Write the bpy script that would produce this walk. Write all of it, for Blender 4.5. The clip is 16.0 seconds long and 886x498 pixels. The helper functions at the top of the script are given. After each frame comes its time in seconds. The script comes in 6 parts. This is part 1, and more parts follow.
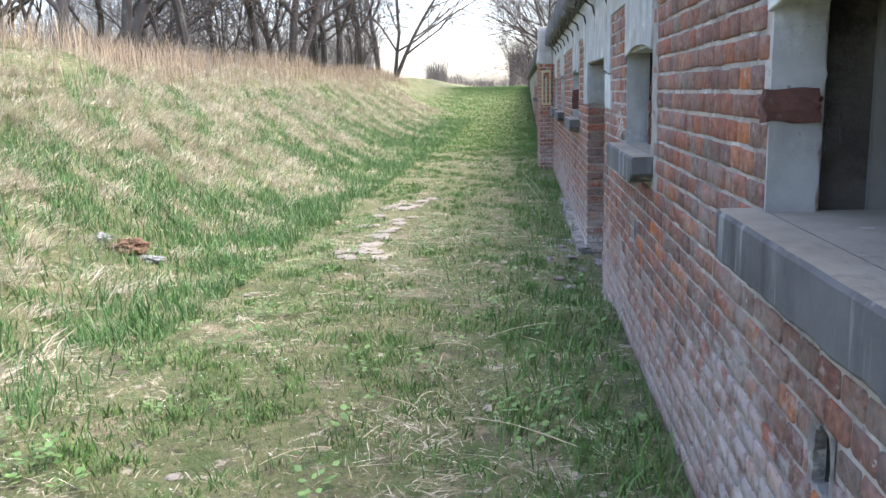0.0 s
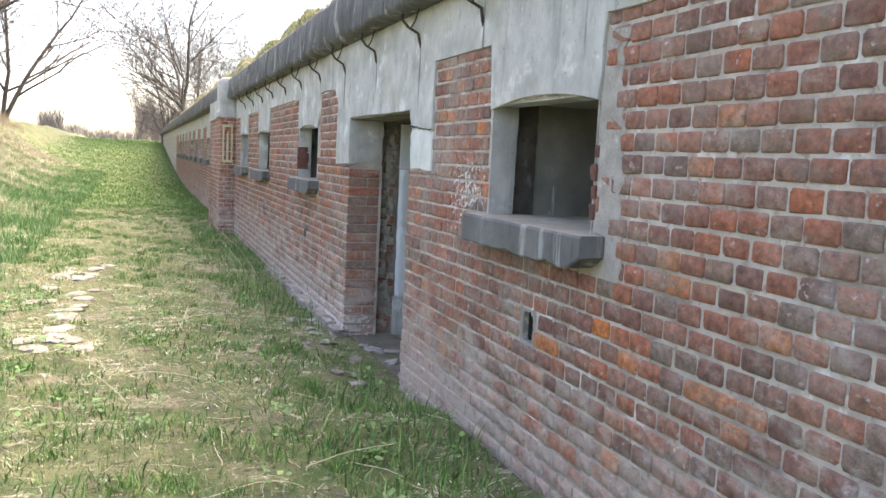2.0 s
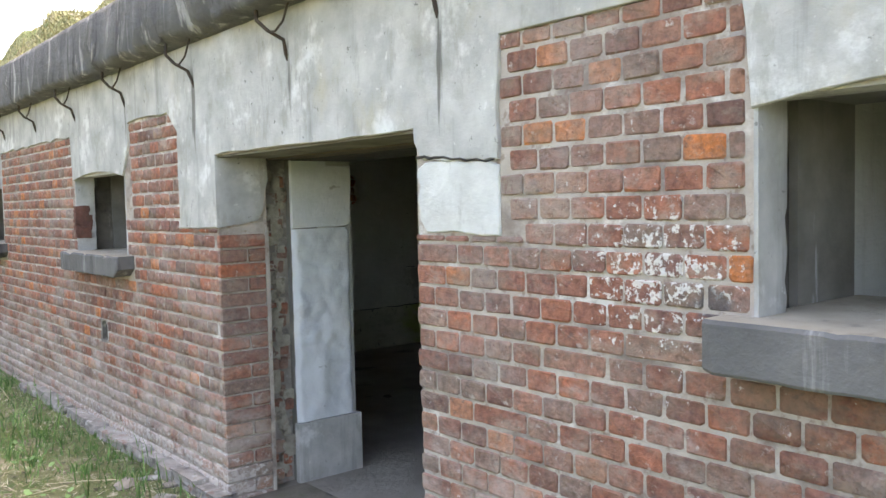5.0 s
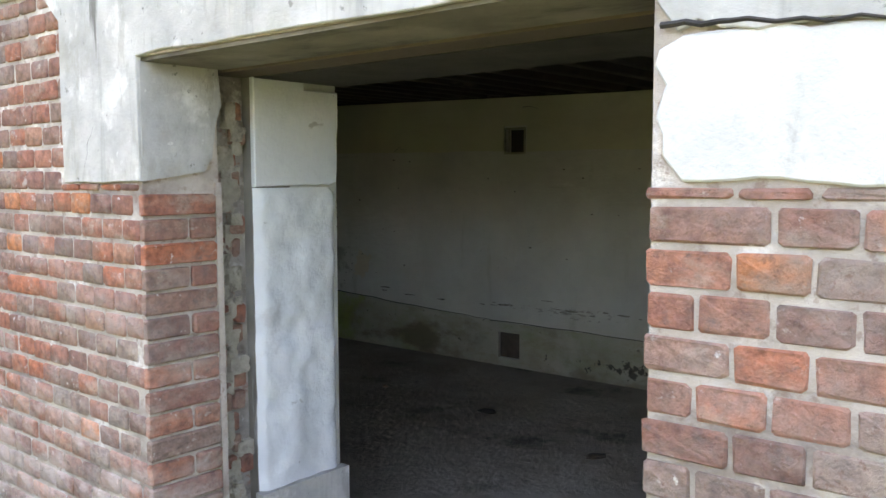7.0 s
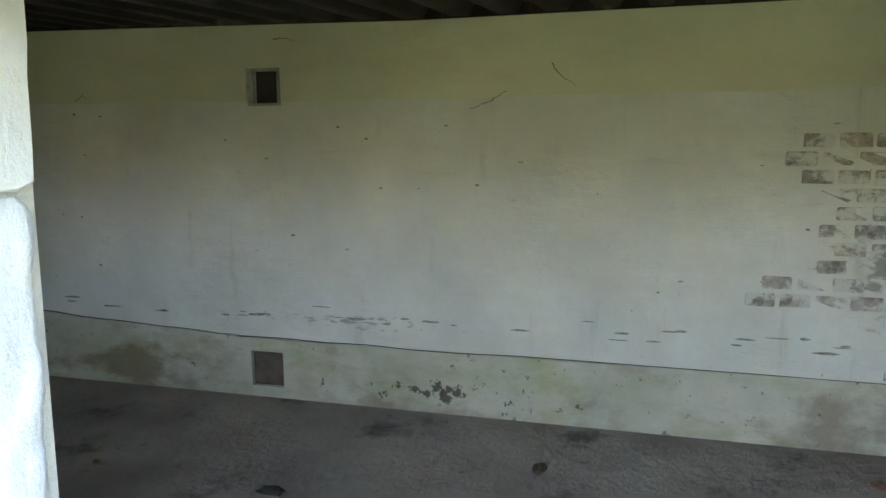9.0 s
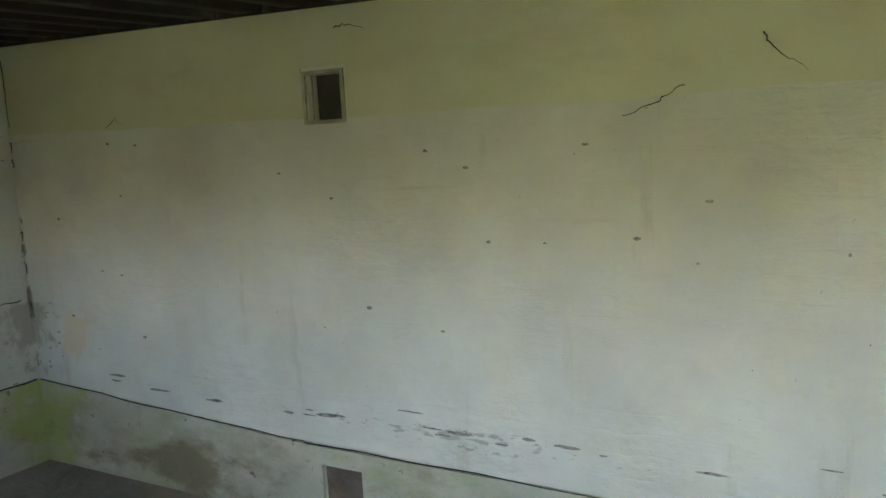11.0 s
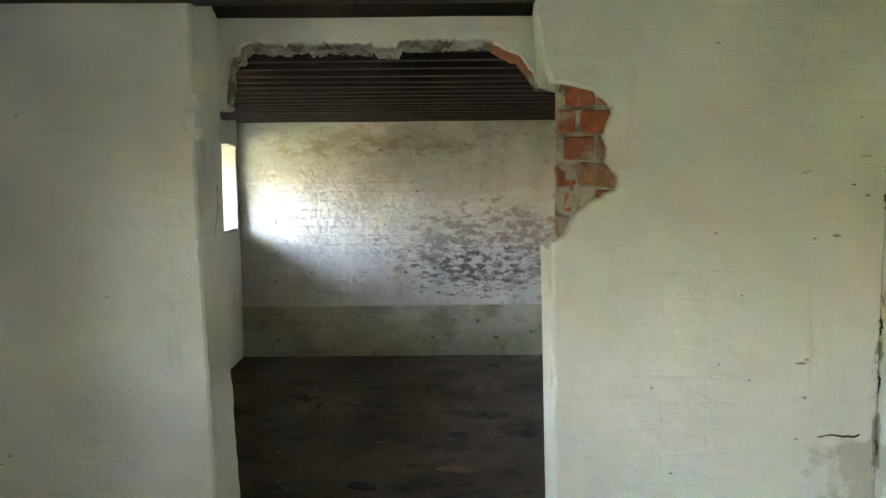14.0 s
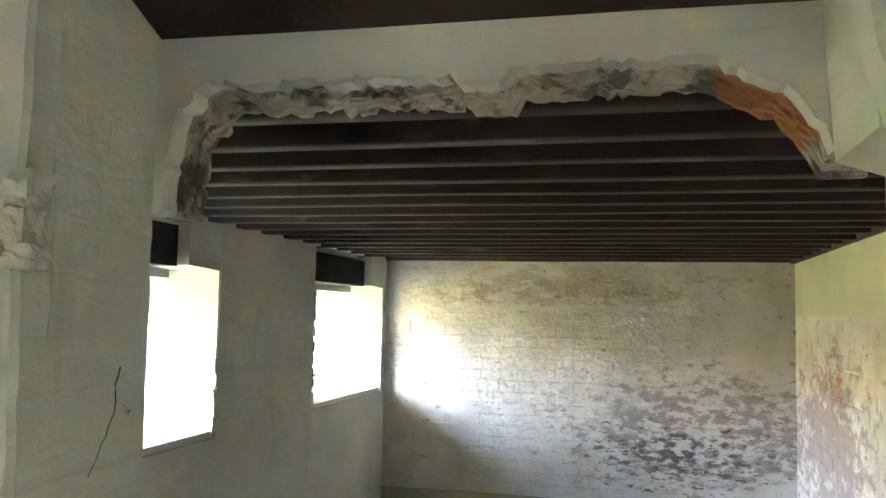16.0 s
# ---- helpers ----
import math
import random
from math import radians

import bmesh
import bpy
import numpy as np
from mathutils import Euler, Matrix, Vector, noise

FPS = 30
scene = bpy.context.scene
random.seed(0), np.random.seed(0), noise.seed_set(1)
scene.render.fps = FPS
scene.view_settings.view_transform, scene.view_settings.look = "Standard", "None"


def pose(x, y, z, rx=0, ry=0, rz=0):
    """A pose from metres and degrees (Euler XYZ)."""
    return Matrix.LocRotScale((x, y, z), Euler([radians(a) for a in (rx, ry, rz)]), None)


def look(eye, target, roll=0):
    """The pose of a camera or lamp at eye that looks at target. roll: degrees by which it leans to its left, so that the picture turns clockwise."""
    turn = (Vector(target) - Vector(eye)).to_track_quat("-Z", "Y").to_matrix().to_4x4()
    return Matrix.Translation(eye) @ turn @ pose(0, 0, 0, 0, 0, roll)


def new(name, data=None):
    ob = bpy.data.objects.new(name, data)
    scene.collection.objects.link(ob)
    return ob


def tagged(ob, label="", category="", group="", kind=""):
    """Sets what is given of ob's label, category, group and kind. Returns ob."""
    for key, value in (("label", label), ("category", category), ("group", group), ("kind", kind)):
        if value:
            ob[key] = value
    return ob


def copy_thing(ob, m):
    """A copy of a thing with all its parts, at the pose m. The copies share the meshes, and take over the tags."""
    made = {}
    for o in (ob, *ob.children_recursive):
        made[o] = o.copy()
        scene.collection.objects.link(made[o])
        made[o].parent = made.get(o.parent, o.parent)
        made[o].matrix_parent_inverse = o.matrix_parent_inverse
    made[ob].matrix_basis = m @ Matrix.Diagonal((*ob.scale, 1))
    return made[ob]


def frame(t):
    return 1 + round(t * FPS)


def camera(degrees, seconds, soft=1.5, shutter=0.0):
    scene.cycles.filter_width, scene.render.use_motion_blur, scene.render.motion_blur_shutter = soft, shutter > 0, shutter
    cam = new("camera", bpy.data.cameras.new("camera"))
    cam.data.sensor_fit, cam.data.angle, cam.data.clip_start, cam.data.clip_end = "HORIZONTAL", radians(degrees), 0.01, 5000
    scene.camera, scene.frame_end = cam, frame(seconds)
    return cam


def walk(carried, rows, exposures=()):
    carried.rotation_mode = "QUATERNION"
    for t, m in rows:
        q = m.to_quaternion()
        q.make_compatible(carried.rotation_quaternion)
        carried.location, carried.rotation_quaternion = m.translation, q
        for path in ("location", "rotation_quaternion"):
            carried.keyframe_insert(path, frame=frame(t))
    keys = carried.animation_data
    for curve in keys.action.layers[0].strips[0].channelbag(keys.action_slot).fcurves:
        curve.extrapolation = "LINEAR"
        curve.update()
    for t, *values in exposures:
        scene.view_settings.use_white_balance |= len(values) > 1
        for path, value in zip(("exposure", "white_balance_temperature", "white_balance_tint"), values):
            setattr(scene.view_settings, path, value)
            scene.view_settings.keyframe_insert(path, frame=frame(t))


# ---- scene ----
cam = camera(55.0, 16.0)
PATH = [
    (0, (-0.632, -8.373, 1.611), (-0.818, -6.414, 1.249), -1.2),
    (0.5, (-0.939, -8.027, 1.589), (-0.897, -6.068, 1.187), 0.3),
    (1, (-1.222, -7.702, 1.6), (-0.977, -5.758, 1.2), 1.2),
    (1.5, (-1.472, -7.36, 1.563), (-0.957, -5.441, 1.332), 2.3),
    (2, (-1.637, -6.953, 1.532), (-0.964, -5.081, 1.328), 2.9),
    (2.5, (-1.743, -6.552, 1.553), (-0.852, -4.77, 1.384), 1.3),
    (3, (-1.908, -6.093, 1.564), (-0.867, -4.394, 1.39), -0.4),
    (3.5, (-1.981, -5.623, 1.59), (-0.903, -3.944, 1.454), -3.2),
    (4, (-2.001, -5.138, 1.585), (-0.808, -3.541, 1.427), -2.3),
    (4.5, (-2.027, -4.718, 1.602), (-0.754, -3.182, 1.465), -0.7),
    (5, (-1.909, -4.143, 1.586), (-0.64, -2.601, 1.474), -1.3),
    (5.2, (-1.895, -3.995, 1.572), (-0.589, -2.487, 1.426), 0.6),
    (7.3, (-1.19, -2.076, 1.483), (0.379, -0.852, 1.285), -1.9),
    (7.5, (-1.035, -1.887, 1.504), (0.561, -0.703, 1.278), -3.0),
    (8, (-0.823, -1.553, 1.545), (0.878, -0.534, 1.279), -1.5),
    (8.5, (-0.573, -1.208, 1.544), (1.308, -0.595, 1.25), -0.8),
    (10.8, (1.194, -0.739, 1.617), (3.034, -0.011, 1.329), 0.1),
    (11, (1.331, -0.661, 1.614), (3.027, 0.361, 1.333), -3.3),
    (11.5, (1.51, -0.283, 1.579), (2.885, 1.153, 1.367), 0.8),
    (12, (1.947, -0.167, 1.607), (2.950, 1.552, 1.405), 0.6),
    (12.5, (2.085, -0.02, 1.655), (2.740, 1.858, 1.456), -0.7),
    (13, (2.222, 0.21, 1.641), (2.703, 2.135, 1.399), 1.8),
    (13.5, (2.366, 0.490, 1.655), (2.645, 2.459, 1.437), -0.6),
    (14, (2.632, 0.917, 1.663), (2.631, 2.909, 1.477), -0.5),
    (14.5, (2.723, 1.261, 1.62), (2.712, 3.247, 1.385), 0.8),
    (15, (2.714, 1.712, 1.692), (2.58, 3.706, 1.619), 0.1),
    (15.5, (2.737, 2.122, 1.699), (2.302, 4.071, 1.798), -0.7),
    (16, (2.693, 2.446, 1.711), (2.226, 4.385, 1.86), 1.2),
]
EXPOSURES = [(0, 2.25, 6700, 16), (1.5, 2.52, 7500, 16), (4.0, 3.05, 8300, 15), (5.2, 3.07, 8400, 15), (7.3, 3.85, 8500, 18), (8.5, 5.1, 7800, 14), (10.8, 5.75, 8100, 12), (12.0, 6.65, 8300, 12), (12.5, 7.15, 8500, 13), (13.5, 7.65, 8700, 14), (14.5, 7.95, 9000, 15), (16, 8.15, 9000, 17)]
walk(cam, [(t, look(eye, target, roll)) for t, eye, target, roll in PATH], EXPOSURES)

# ---- sky and sun: thin high cloud, sun high behind the building ----
SUN_EL, SUN_AZ = 64.0, 75.0  # degrees; azimuth from +y towards +x
world = bpy.data.worlds.new("sky")
scene.world = world
world.use_nodes = True
wn = world.node_tree.nodes
wl = world.node_tree.links
sky = wn.new("ShaderNodeTexSky")
sky.sky_type = "NISHITA"
sky.sun_disc = False
sky.sun_elevation = radians(SUN_EL)
sky.sun_rotation = radians(SUN_AZ)
sky.air_density, sky.dust_density, sky.ozone_density = 0.9, 2.6, 1.2
wn["Background"].inputs["Strength"].default_value = 0.15
wl.new(sky.outputs["Color"], wn["Background"].inputs["Color"])
sun = new("sun", bpy.data.lights.new("sun", "SUN"))
sun.data.energy = 1.0
sun.data.angle = radians(70)
sun.data.color = (1.0, 0.96, 0.88)
el, az = radians(SUN_EL), radians(SUN_AZ)
sun.matrix_world = look((math.sin(az) * math.cos(el) * 50, math.cos(az) * math.cos(el) * 50, math.sin(el) * 50), (0, 0, 0))


# ---- materials ----
def ramp_node(nt, stops, interp="LINEAR"):
    r = nt.nodes.new("ShaderNodeValToRGB")
    r.color_ramp.interpolation = interp
    while len(r.color_ramp.elements) < len(stops):
        r.color_ramp.elements.new(0.5)
    for e, (p, c) in zip(r.color_ramp.elements, stops):
        e.position, e.color = p, (*c, 1)
    return r


def noise_node(nt, pos, scale, detail=4.0, rough=0.6, seed=0.0):
    m = nt.nodes.new("ShaderNodeMapping")
    sc = scale if isinstance(scale, (tuple, list)) else (scale,) * 3
    m.inputs["Scale"].default_value = sc
    m.inputs["Location"].default_value = (seed * 3.7, seed * 1.3, seed * 5.1)
    nt.links.new(pos, m.inputs["Vector"])
    n = nt.nodes.new("ShaderNodeTexNoise")
    n.inputs["Scale"].default_value = 1.0
    n.inputs["Detail"].default_value = detail
    n.inputs["Roughness"].default_value = rough
    nt.links.new(m.outputs["Vector"], n.inputs["Vector"])
    return n.outputs["Fac"]


def surface(name, base, scale=3.0, layers=(), rough=0.9, bump=0.3, bump_scale=60.0, random_by="", random_stops=(), metal=0.0, dist=0.01, bump2=None, courses=0.0):
    """base: two colours mixed by noise; layers: (colour, scale, lo, hi, strength, seed) stains laid over it."""
    m = bpy.data.materials.new(name)
    m.use_nodes = True
    nt = m.node_tree
    bsdf = nt.nodes["Principled BSDF"]
    bsdf.inputs["Roughness"].default_value = rough
    bsdf.inputs["Metallic"].default_value = metal
    geo = nt.nodes.new("ShaderNodeNewGeometry")
    pos = geo.outputs["Position"]
    if random_by:
        if random_by == "object":
            src = nt.nodes.new("ShaderNodeObjectInfo").outputs["Random"]
        else:
            src = geo.outputs["Random Per Island"]
        rr = ramp_node(nt, random_stops)
        nt.links.new(src, rr.inputs["Fac"])
        n = noise_node(nt, pos, scale, 5)
        mx = nt.nodes.new("ShaderNodeMix")
        mx.data_type, mx.blend_type = "RGBA", "MULTIPLY"
        mx.inputs["Factor"].default_value = 1.0
        r2 = ramp_node(nt, [(0.3, base[0]), (0.7, base[1])])
        nt.links.new(n, r2.inputs["Fac"])
        nt.links.new(rr.outputs["Color"], mx.inputs["A"])
        nt.links.new(r2.outputs["Color"], mx.inputs["B"])
        col = mx.outputs["Result"]
    else:
        n = noise_node(nt, pos, scale, 6)
        r = ramp_node(nt, [(0.3, base[0]), (0.7, base[1])])
        nt.links.new(n, r.inputs["Fac"])
        col = r.outputs["Color"]
    for colour, sc, lo, hi, strength, seed, *spot in layers:
        n = noise_node(nt, pos, sc, 6, 0.65, seed)
        if spot:  # a stain round one place: the noise fades out over the given radii
            centre, radii = spot
            mp = nt.nodes.new("ShaderNodeMapping")
            mp.vector_type = "TEXTURE"
            mp.inputs["Location"].default_value, mp.inputs["Scale"].default_value = centre, radii
            nt.links.new(pos, mp.inputs["Vector"])
            ln = nt.nodes.new("ShaderNodeVectorMath")
            ln.operation = "LENGTH"
            nt.links.new(mp.outputs["Vector"], ln.inputs[0])
            fd = nt.nodes.new("ShaderNodeMath")
            fd.operation = "MULTIPLY_ADD"
            fd.inputs[1].default_value = -0.30
            nt.links.new(ln.outputs["Value"], fd.inputs[0])
            nt.links.new(n, fd.inputs[2])
            n = fd.outputs[0]
        mr = nt.nodes.new("ShaderNodeMapRange")
        mr.interpolation_type = "SMOOTHSTEP"
        for key, value in (("From Min", lo), ("From Max", hi), ("To Min", 0.0), ("To Max", strength)):
            mr.inputs[key].default_value = value
        nt.links.new(n, mr.inputs["Value"])
        mx = nt.nodes.new("ShaderNodeMix")
        mx.data_type = "RGBA"
        nt.links.new(mr.outputs["Result"], mx.inputs["Factor"])
        nt.links.new(col, mx.inputs["A"])
        mx.inputs["B"].default_value = (*colour, 1)
        col = mx.outputs["Result"]
    nt.links.new(col, bsdf.inputs["Base Color"])
    if bump:
        n = noise_node(nt, pos, bump_scale, 6, 0.7, 2.0)
        if bump2:
            n2 = noise_node(nt, pos, bump2, 3, 0.5, 4.0)
            ad = nt.nodes.new("ShaderNodeMath")
            ad.operation = "MULTIPLY_ADD"
            ad.inputs[1].default_value = 1.5
            nt.links.new(n2, ad.inputs[0])
            nt.links.new(n, ad.inputs[2])
            n = ad.outputs[0]
        if courses:  # faint relief of the brick courses under the paint
            sp = nt.nodes.new("ShaderNodeSeparateXYZ")
            nt.links.new(pos, sp.inputs[0])
            su = nt.nodes.new("ShaderNodeMath")
            nt.links.new(sp.outputs["X"], su.inputs[0])
            nt.links.new(sp.outputs["Y"], su.inputs[1])
            cb = nt.nodes.new("ShaderNodeCombineXYZ")
            nt.links.new(su.outputs[0], cb.inputs["X"])
            wv = nt.nodes.new("ShaderNodeMath")
            wv.operation = "MULTIPLY_ADD"
            wv.inputs[1].default_value = 0.06
            nt.links.new(noise_node(nt, pos, 4.0, 2), wv.inputs[0])
            nt.links.new(sp.outputs["Z"], wv.inputs[2])
            nt.links.new(wv.outputs[0], cb.inputs["Y"])
            bt = nt.nodes.new("ShaderNodeTexBrick")
            for key, value in (("Scale", 1.0), ("Mortar Size", 0.006), ("Mortar Smooth", 1.0), ("Brick Width", 0.26), ("Row Height", 0.0775)):
                bt.inputs[key].default_value = value
            nt.links.new(cb.outputs[0], bt.inputs["Vector"])
            mm = nt.nodes.new("ShaderNodeMath")
            mm.operation = "MULTIPLY_ADD"
            mm.inputs[1].default_value = -courses
            nt.links.new(bt.outputs["Fac"], mm.inputs[0])
            nt.links.new(n, mm.inputs[2])
            n = mm.outputs[0]
        b = nt.nodes.new("ShaderNodeBump")
        b.inputs["Strength"].default_value = bump
        b.inputs["Distance"].default_value = dist
        nt.links.new(n, b.inputs["Height"])
        nt.links.new(b.outputs["Normal"], bsdf.inputs["Normal"])
    return m


BRICK_STOPS = [(0.0, (0.17, 0.095, 0.078)), (0.16, (0.31, 0.125, 0.085)), (0.32, (0.235, 0.17, 0.14)), (0.48, (0.38, 0.145, 0.09)),
               (0.64, (0.22, 0.115, 0.095)), (0.80, (0.42, 0.14, 0.075)), (0.92, (0.31, 0.19, 0.15)), (1.0, (0.56, 0.18, 0.055))]
BRICK_LAYERS = [((0.60, 0.54, 0.48), (16.0, 16.0, 22.0), 0.60, 0.70, 0.55, 33.0), ((0.43, 0.36, 0.29), (5.0, 5.0, 9.0), 0.52, 0.68, 0.5, 27.0), ((0.24, 0.205, 0.165), (2.6, 2.6, 4.5), 0.50, 0.66, 0.5, 51.0), ((0.80, 0.77, 0.73), (26.0, 26.0, 34.0), 0.36, 0.44, 0.7, 53.0, (0.0, 0.6, 0.10), (0.5, 4.2, 0.22)), ((0.40, 0.34, 0.30), (1.3, 1.3, 2.2), 0.47, 0.74, 0.7, 1.0), ((0.10, 0.085, 0.08), (0.9, 0.9, 1.4), 0.56, 0.8, 0.55, 3.0),
                ((0.70, 0.66, 0.61), 20.0, 0.66, 0.72, 0.7, 5.0), ((0.20, 0.10, 0.075), 45.0, 0.55, 0.66, 0.55, 15.0), ((0.78, 0.75, 0.70), (48.0, 48.0, 48.0), 0.44, 0.50, 0.85, 8.0, (0.0, -2.75, 1.38), (0.3, 0.55, 0.40)), ((0.62, 0.58, 0.55), (8.0, 8.0, 12.0), 0.30, 0.50, 0.6, 31.0, (0.0, -6.0, 0.55), (0.5, 1.6, 0.5)), ((0.10, 0.095, 0.095), 5.0, 0.30, 0.42, 0.8, 2.0, (0.0, -2.9, 1.30), (0.3, 0.14, 0.10)), ((0.52, 0.445, 0.395), (4.0, 4.0, 7.0), 0.20, 0.48, 0.62, 11.0, (0.0, -1.0, 0.1), (0.5, 40.0, 0.75)), ((0.13, 0.105, 0.095), (26.0, 26.0, 40.0), 0.55, 0.72, 0.6, 14.0)]
BRICK_BASE = ((0.55, 0.56, 0.57), (1.4, 1.36, 1.32))
brick_mat = surface("brick", BRICK_BASE, 30.0, BRICK_LAYERS, 0.92, 0.9, 90.0, "object", BRICK_STOPS, dist=0.009, bump2=25.0)
brick_field_mat = surface("brick_field", BRICK_BASE, 30.0, BRICK_LAYERS, 0.92, 0.9, 90.0, "island", BRICK_STOPS, dist=0.009, bump2=25.0)
mortar_mat = surface("mortar", ((0.35, 0.295, 0.25), (0.56, 0.50, 0.435)), 7.0,
                     [((0.78, 0.755, 0.71), 5.0, 0.55, 0.66, 0.7, 2.0), ((0.16, 0.12, 0.105), (2.5, 2.5, 4.0), 0.50, 0.66, 0.65, 7.0), ((0.22, 0.14, 0.11), 22.0, 0.55, 0.66, 0.6, 9.0)], 0.95, 0.6, 80.0)
HOOKS = [-0.80 + 1.04 * i for i in range(-10, 9)]
STREAKS = [((0.12, 0.115, 0.10), (22.0, 22.0, 2.0), 0.30, 0.46, 0.85, 20.0 + i, (0.0, HOOKS[i], 2.12), (0.3, 0.035, 0.34)) for i in range(5, 13)]
concrete_mat = surface("pale_concrete", ((0.33, 0.325, 0.305), (0.55, 0.54, 0.51)), 4.5,
                       [((0.20, 0.195, 0.18), (7.0, 7.0, 0.5), 0.54, 0.70, 0.65, 1.0), ((0.42, 0.37, 0.24), (2.0, 2.0, 1.4), 0.56, 0.72, 0.5, 4.0),
                        ((0.76, 0.755, 0.73), 3.2, 0.55, 0.66, 0.6, 6.0), ((0.10, 0.10, 0.09), 26.0, 0.64, 0.70, 0.7, 8.0), ((0.27, 0.26, 0.215), (3.0, 3.0, 3.0), 0.52, 0.70, 0.55, 10.0), ((0.74, 0.73, 0.70), 18.0, 0.65, 0.71, 0.5, 12.0), ((0.30, 0.285, 0.25), (11.0, 11.0, 4.0), 0.55, 0.66, 0.5, 18.0)] + STREAKS, 0.88, 0.5, 45.0, dist=0.008, bump2=9.0)
dark_concrete_mat = surface("weathered_concrete", ((0.085, 0.083, 0.085), (0.17, 0.165, 0.16)), (5.0, 5.0, 1.2),
                            [((0.40, 0.39, 0.365), (10.0, 10.0, 0.8), 0.55, 0.68, 0.8, 2.0), ((0.035, 0.034, 0.032), (6.0, 6.0, 0.6), 0.55, 0.72, 0.8, 5.0),
                             ((0.16, 0.15, 0.07), 2.6, 0.62, 0.74, 0.5, 9.0), ((0.48, 0.46, 0.42), (10.0, 10.0, 2.5), 0.62, 0.70, 0.7, 12.0), ((0.03, 0.03, 0.028), (16.0, 16.0, 1.2), 0.60, 0.68, 0.7, 14.0)], 0.92, 1.0, 30.0, dist=0.02, bump2=8.0)
sill_mat = surface("slate_concrete", ((0.085, 0.083, 0.083), (0.165, 0.16, 0.155)), 4.0,
                   [((0.36, 0.36, 0.34), (9.0, 9.0, 0.9), 0.55, 0.66, 0.7, 1.0), ((0.04, 0.04, 0.04), (7.0, 7.0, 1.0), 0.54, 0.66, 0.6, 7.0), ((0.30, 0.28, 0.23), 3.0, 0.6, 0.75, 0.4, 3.0)], 0.85, 0.5, 50.0, bump2=10.0)
sill_top_mat = surface("dusty_sill_top", ((0.31, 0.265, 0.20), (0.44, 0.385, 0.30)), 5.0, [((0.14, 0.13, 0.115), 7.0, 0.55, 0.7, 0.6, 2.0), ((0.60, 0.58, 0.54), 12.0, 0.64, 0.70, 0.6, 5.0)], 0.92, 0.6, 40.0, bump2=9.0)
white_mat = surface("whitewash", ((0.49, 0.49, 0.45), (0.64, 0.64, 0.59)), 1.6,
                    [((0.45, 0.43, 0.31), (0.8, 0.8, 1.1), 0.55, 0.78, 0.4, 1.0), ((0.36, 0.34, 0.27), (1.0, 1.0, 14.0), 0.63, 0.75, 0.35, 5.0),
                     ((0.13, 0.115, 0.095), (6.0, 6.0, 16.0), 0.70, 0.74, 0.7, 8.0), ((0.48, 0.44, 0.34), 3.0, 0.66, 0.74, 0.35, 12.0), ((0.34, 0.33, 0.25), (7.0, 7.0, 1.1), 0.58, 0.72, 0.35, 25.0), ((0.54, 0.53, 0.49), (2.2, 2.2, 5.0), 0.52, 0.68, 0.45, 28.0), ((0.10, 0.09, 0.08), 26.0, 0.69, 0.73, 0.75, 29.0),
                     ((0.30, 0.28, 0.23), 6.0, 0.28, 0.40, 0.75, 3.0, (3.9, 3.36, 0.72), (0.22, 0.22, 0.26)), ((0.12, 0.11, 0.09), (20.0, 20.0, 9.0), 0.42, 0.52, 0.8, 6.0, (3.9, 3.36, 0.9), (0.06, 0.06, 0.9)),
                     ((0.60, 0.52, 0.38), 5.0, 0.30, 0.34, 0.8, 15.0, (3.9, 3.04, 0.70), (0.25, 0.17, 0.18)), ((0.20, 0.17, 0.15), (5.0, 14.0, 46.0), 0.47, 0.52, 0.5, 9.0, (3.9, 0.9, 0.49), (0.3, 1.3, 0.10)),
                     ((0.20, 0.17, 0.15), (3.0, 6.0, 12.0), 0.36, 0.48, 0.75, 4.0, (3.9, -1.9, 0.95), (0.3, 0.75, 0.55))], 0.92, 0.55, 11.0, dist=0.014, bump2=(6.0, 6.0, 12.0), courses=0.06)
yellow_white_mat = surface("yellowed_whitewash", ((0.48, 0.475, 0.345), (0.61, 0.60, 0.45)), 1.2,
                           [((0.42, 0.39, 0.27), (0.7, 0.7, 2.0), 0.55, 0.75, 0.5, 1.0), ((0.12, 0.10, 0.08), 8.0, 0.74, 0.78, 0.6, 3.0)], 0.92, 0.3, 30.0, bump2=4.0)
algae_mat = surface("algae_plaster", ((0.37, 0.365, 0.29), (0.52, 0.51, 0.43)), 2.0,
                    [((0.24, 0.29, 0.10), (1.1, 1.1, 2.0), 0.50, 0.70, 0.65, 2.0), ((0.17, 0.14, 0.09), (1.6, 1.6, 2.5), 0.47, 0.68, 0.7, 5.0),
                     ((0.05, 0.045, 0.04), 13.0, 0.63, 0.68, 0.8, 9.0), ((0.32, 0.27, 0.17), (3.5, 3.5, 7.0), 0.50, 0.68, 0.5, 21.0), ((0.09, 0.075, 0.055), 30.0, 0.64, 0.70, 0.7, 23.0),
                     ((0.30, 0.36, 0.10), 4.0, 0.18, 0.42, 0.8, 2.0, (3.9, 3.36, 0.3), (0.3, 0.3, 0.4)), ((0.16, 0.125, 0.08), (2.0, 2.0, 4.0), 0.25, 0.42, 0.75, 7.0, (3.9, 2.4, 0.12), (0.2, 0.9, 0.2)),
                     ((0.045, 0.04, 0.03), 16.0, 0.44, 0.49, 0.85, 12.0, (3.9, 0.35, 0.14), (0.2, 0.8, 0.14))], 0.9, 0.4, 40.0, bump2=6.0)
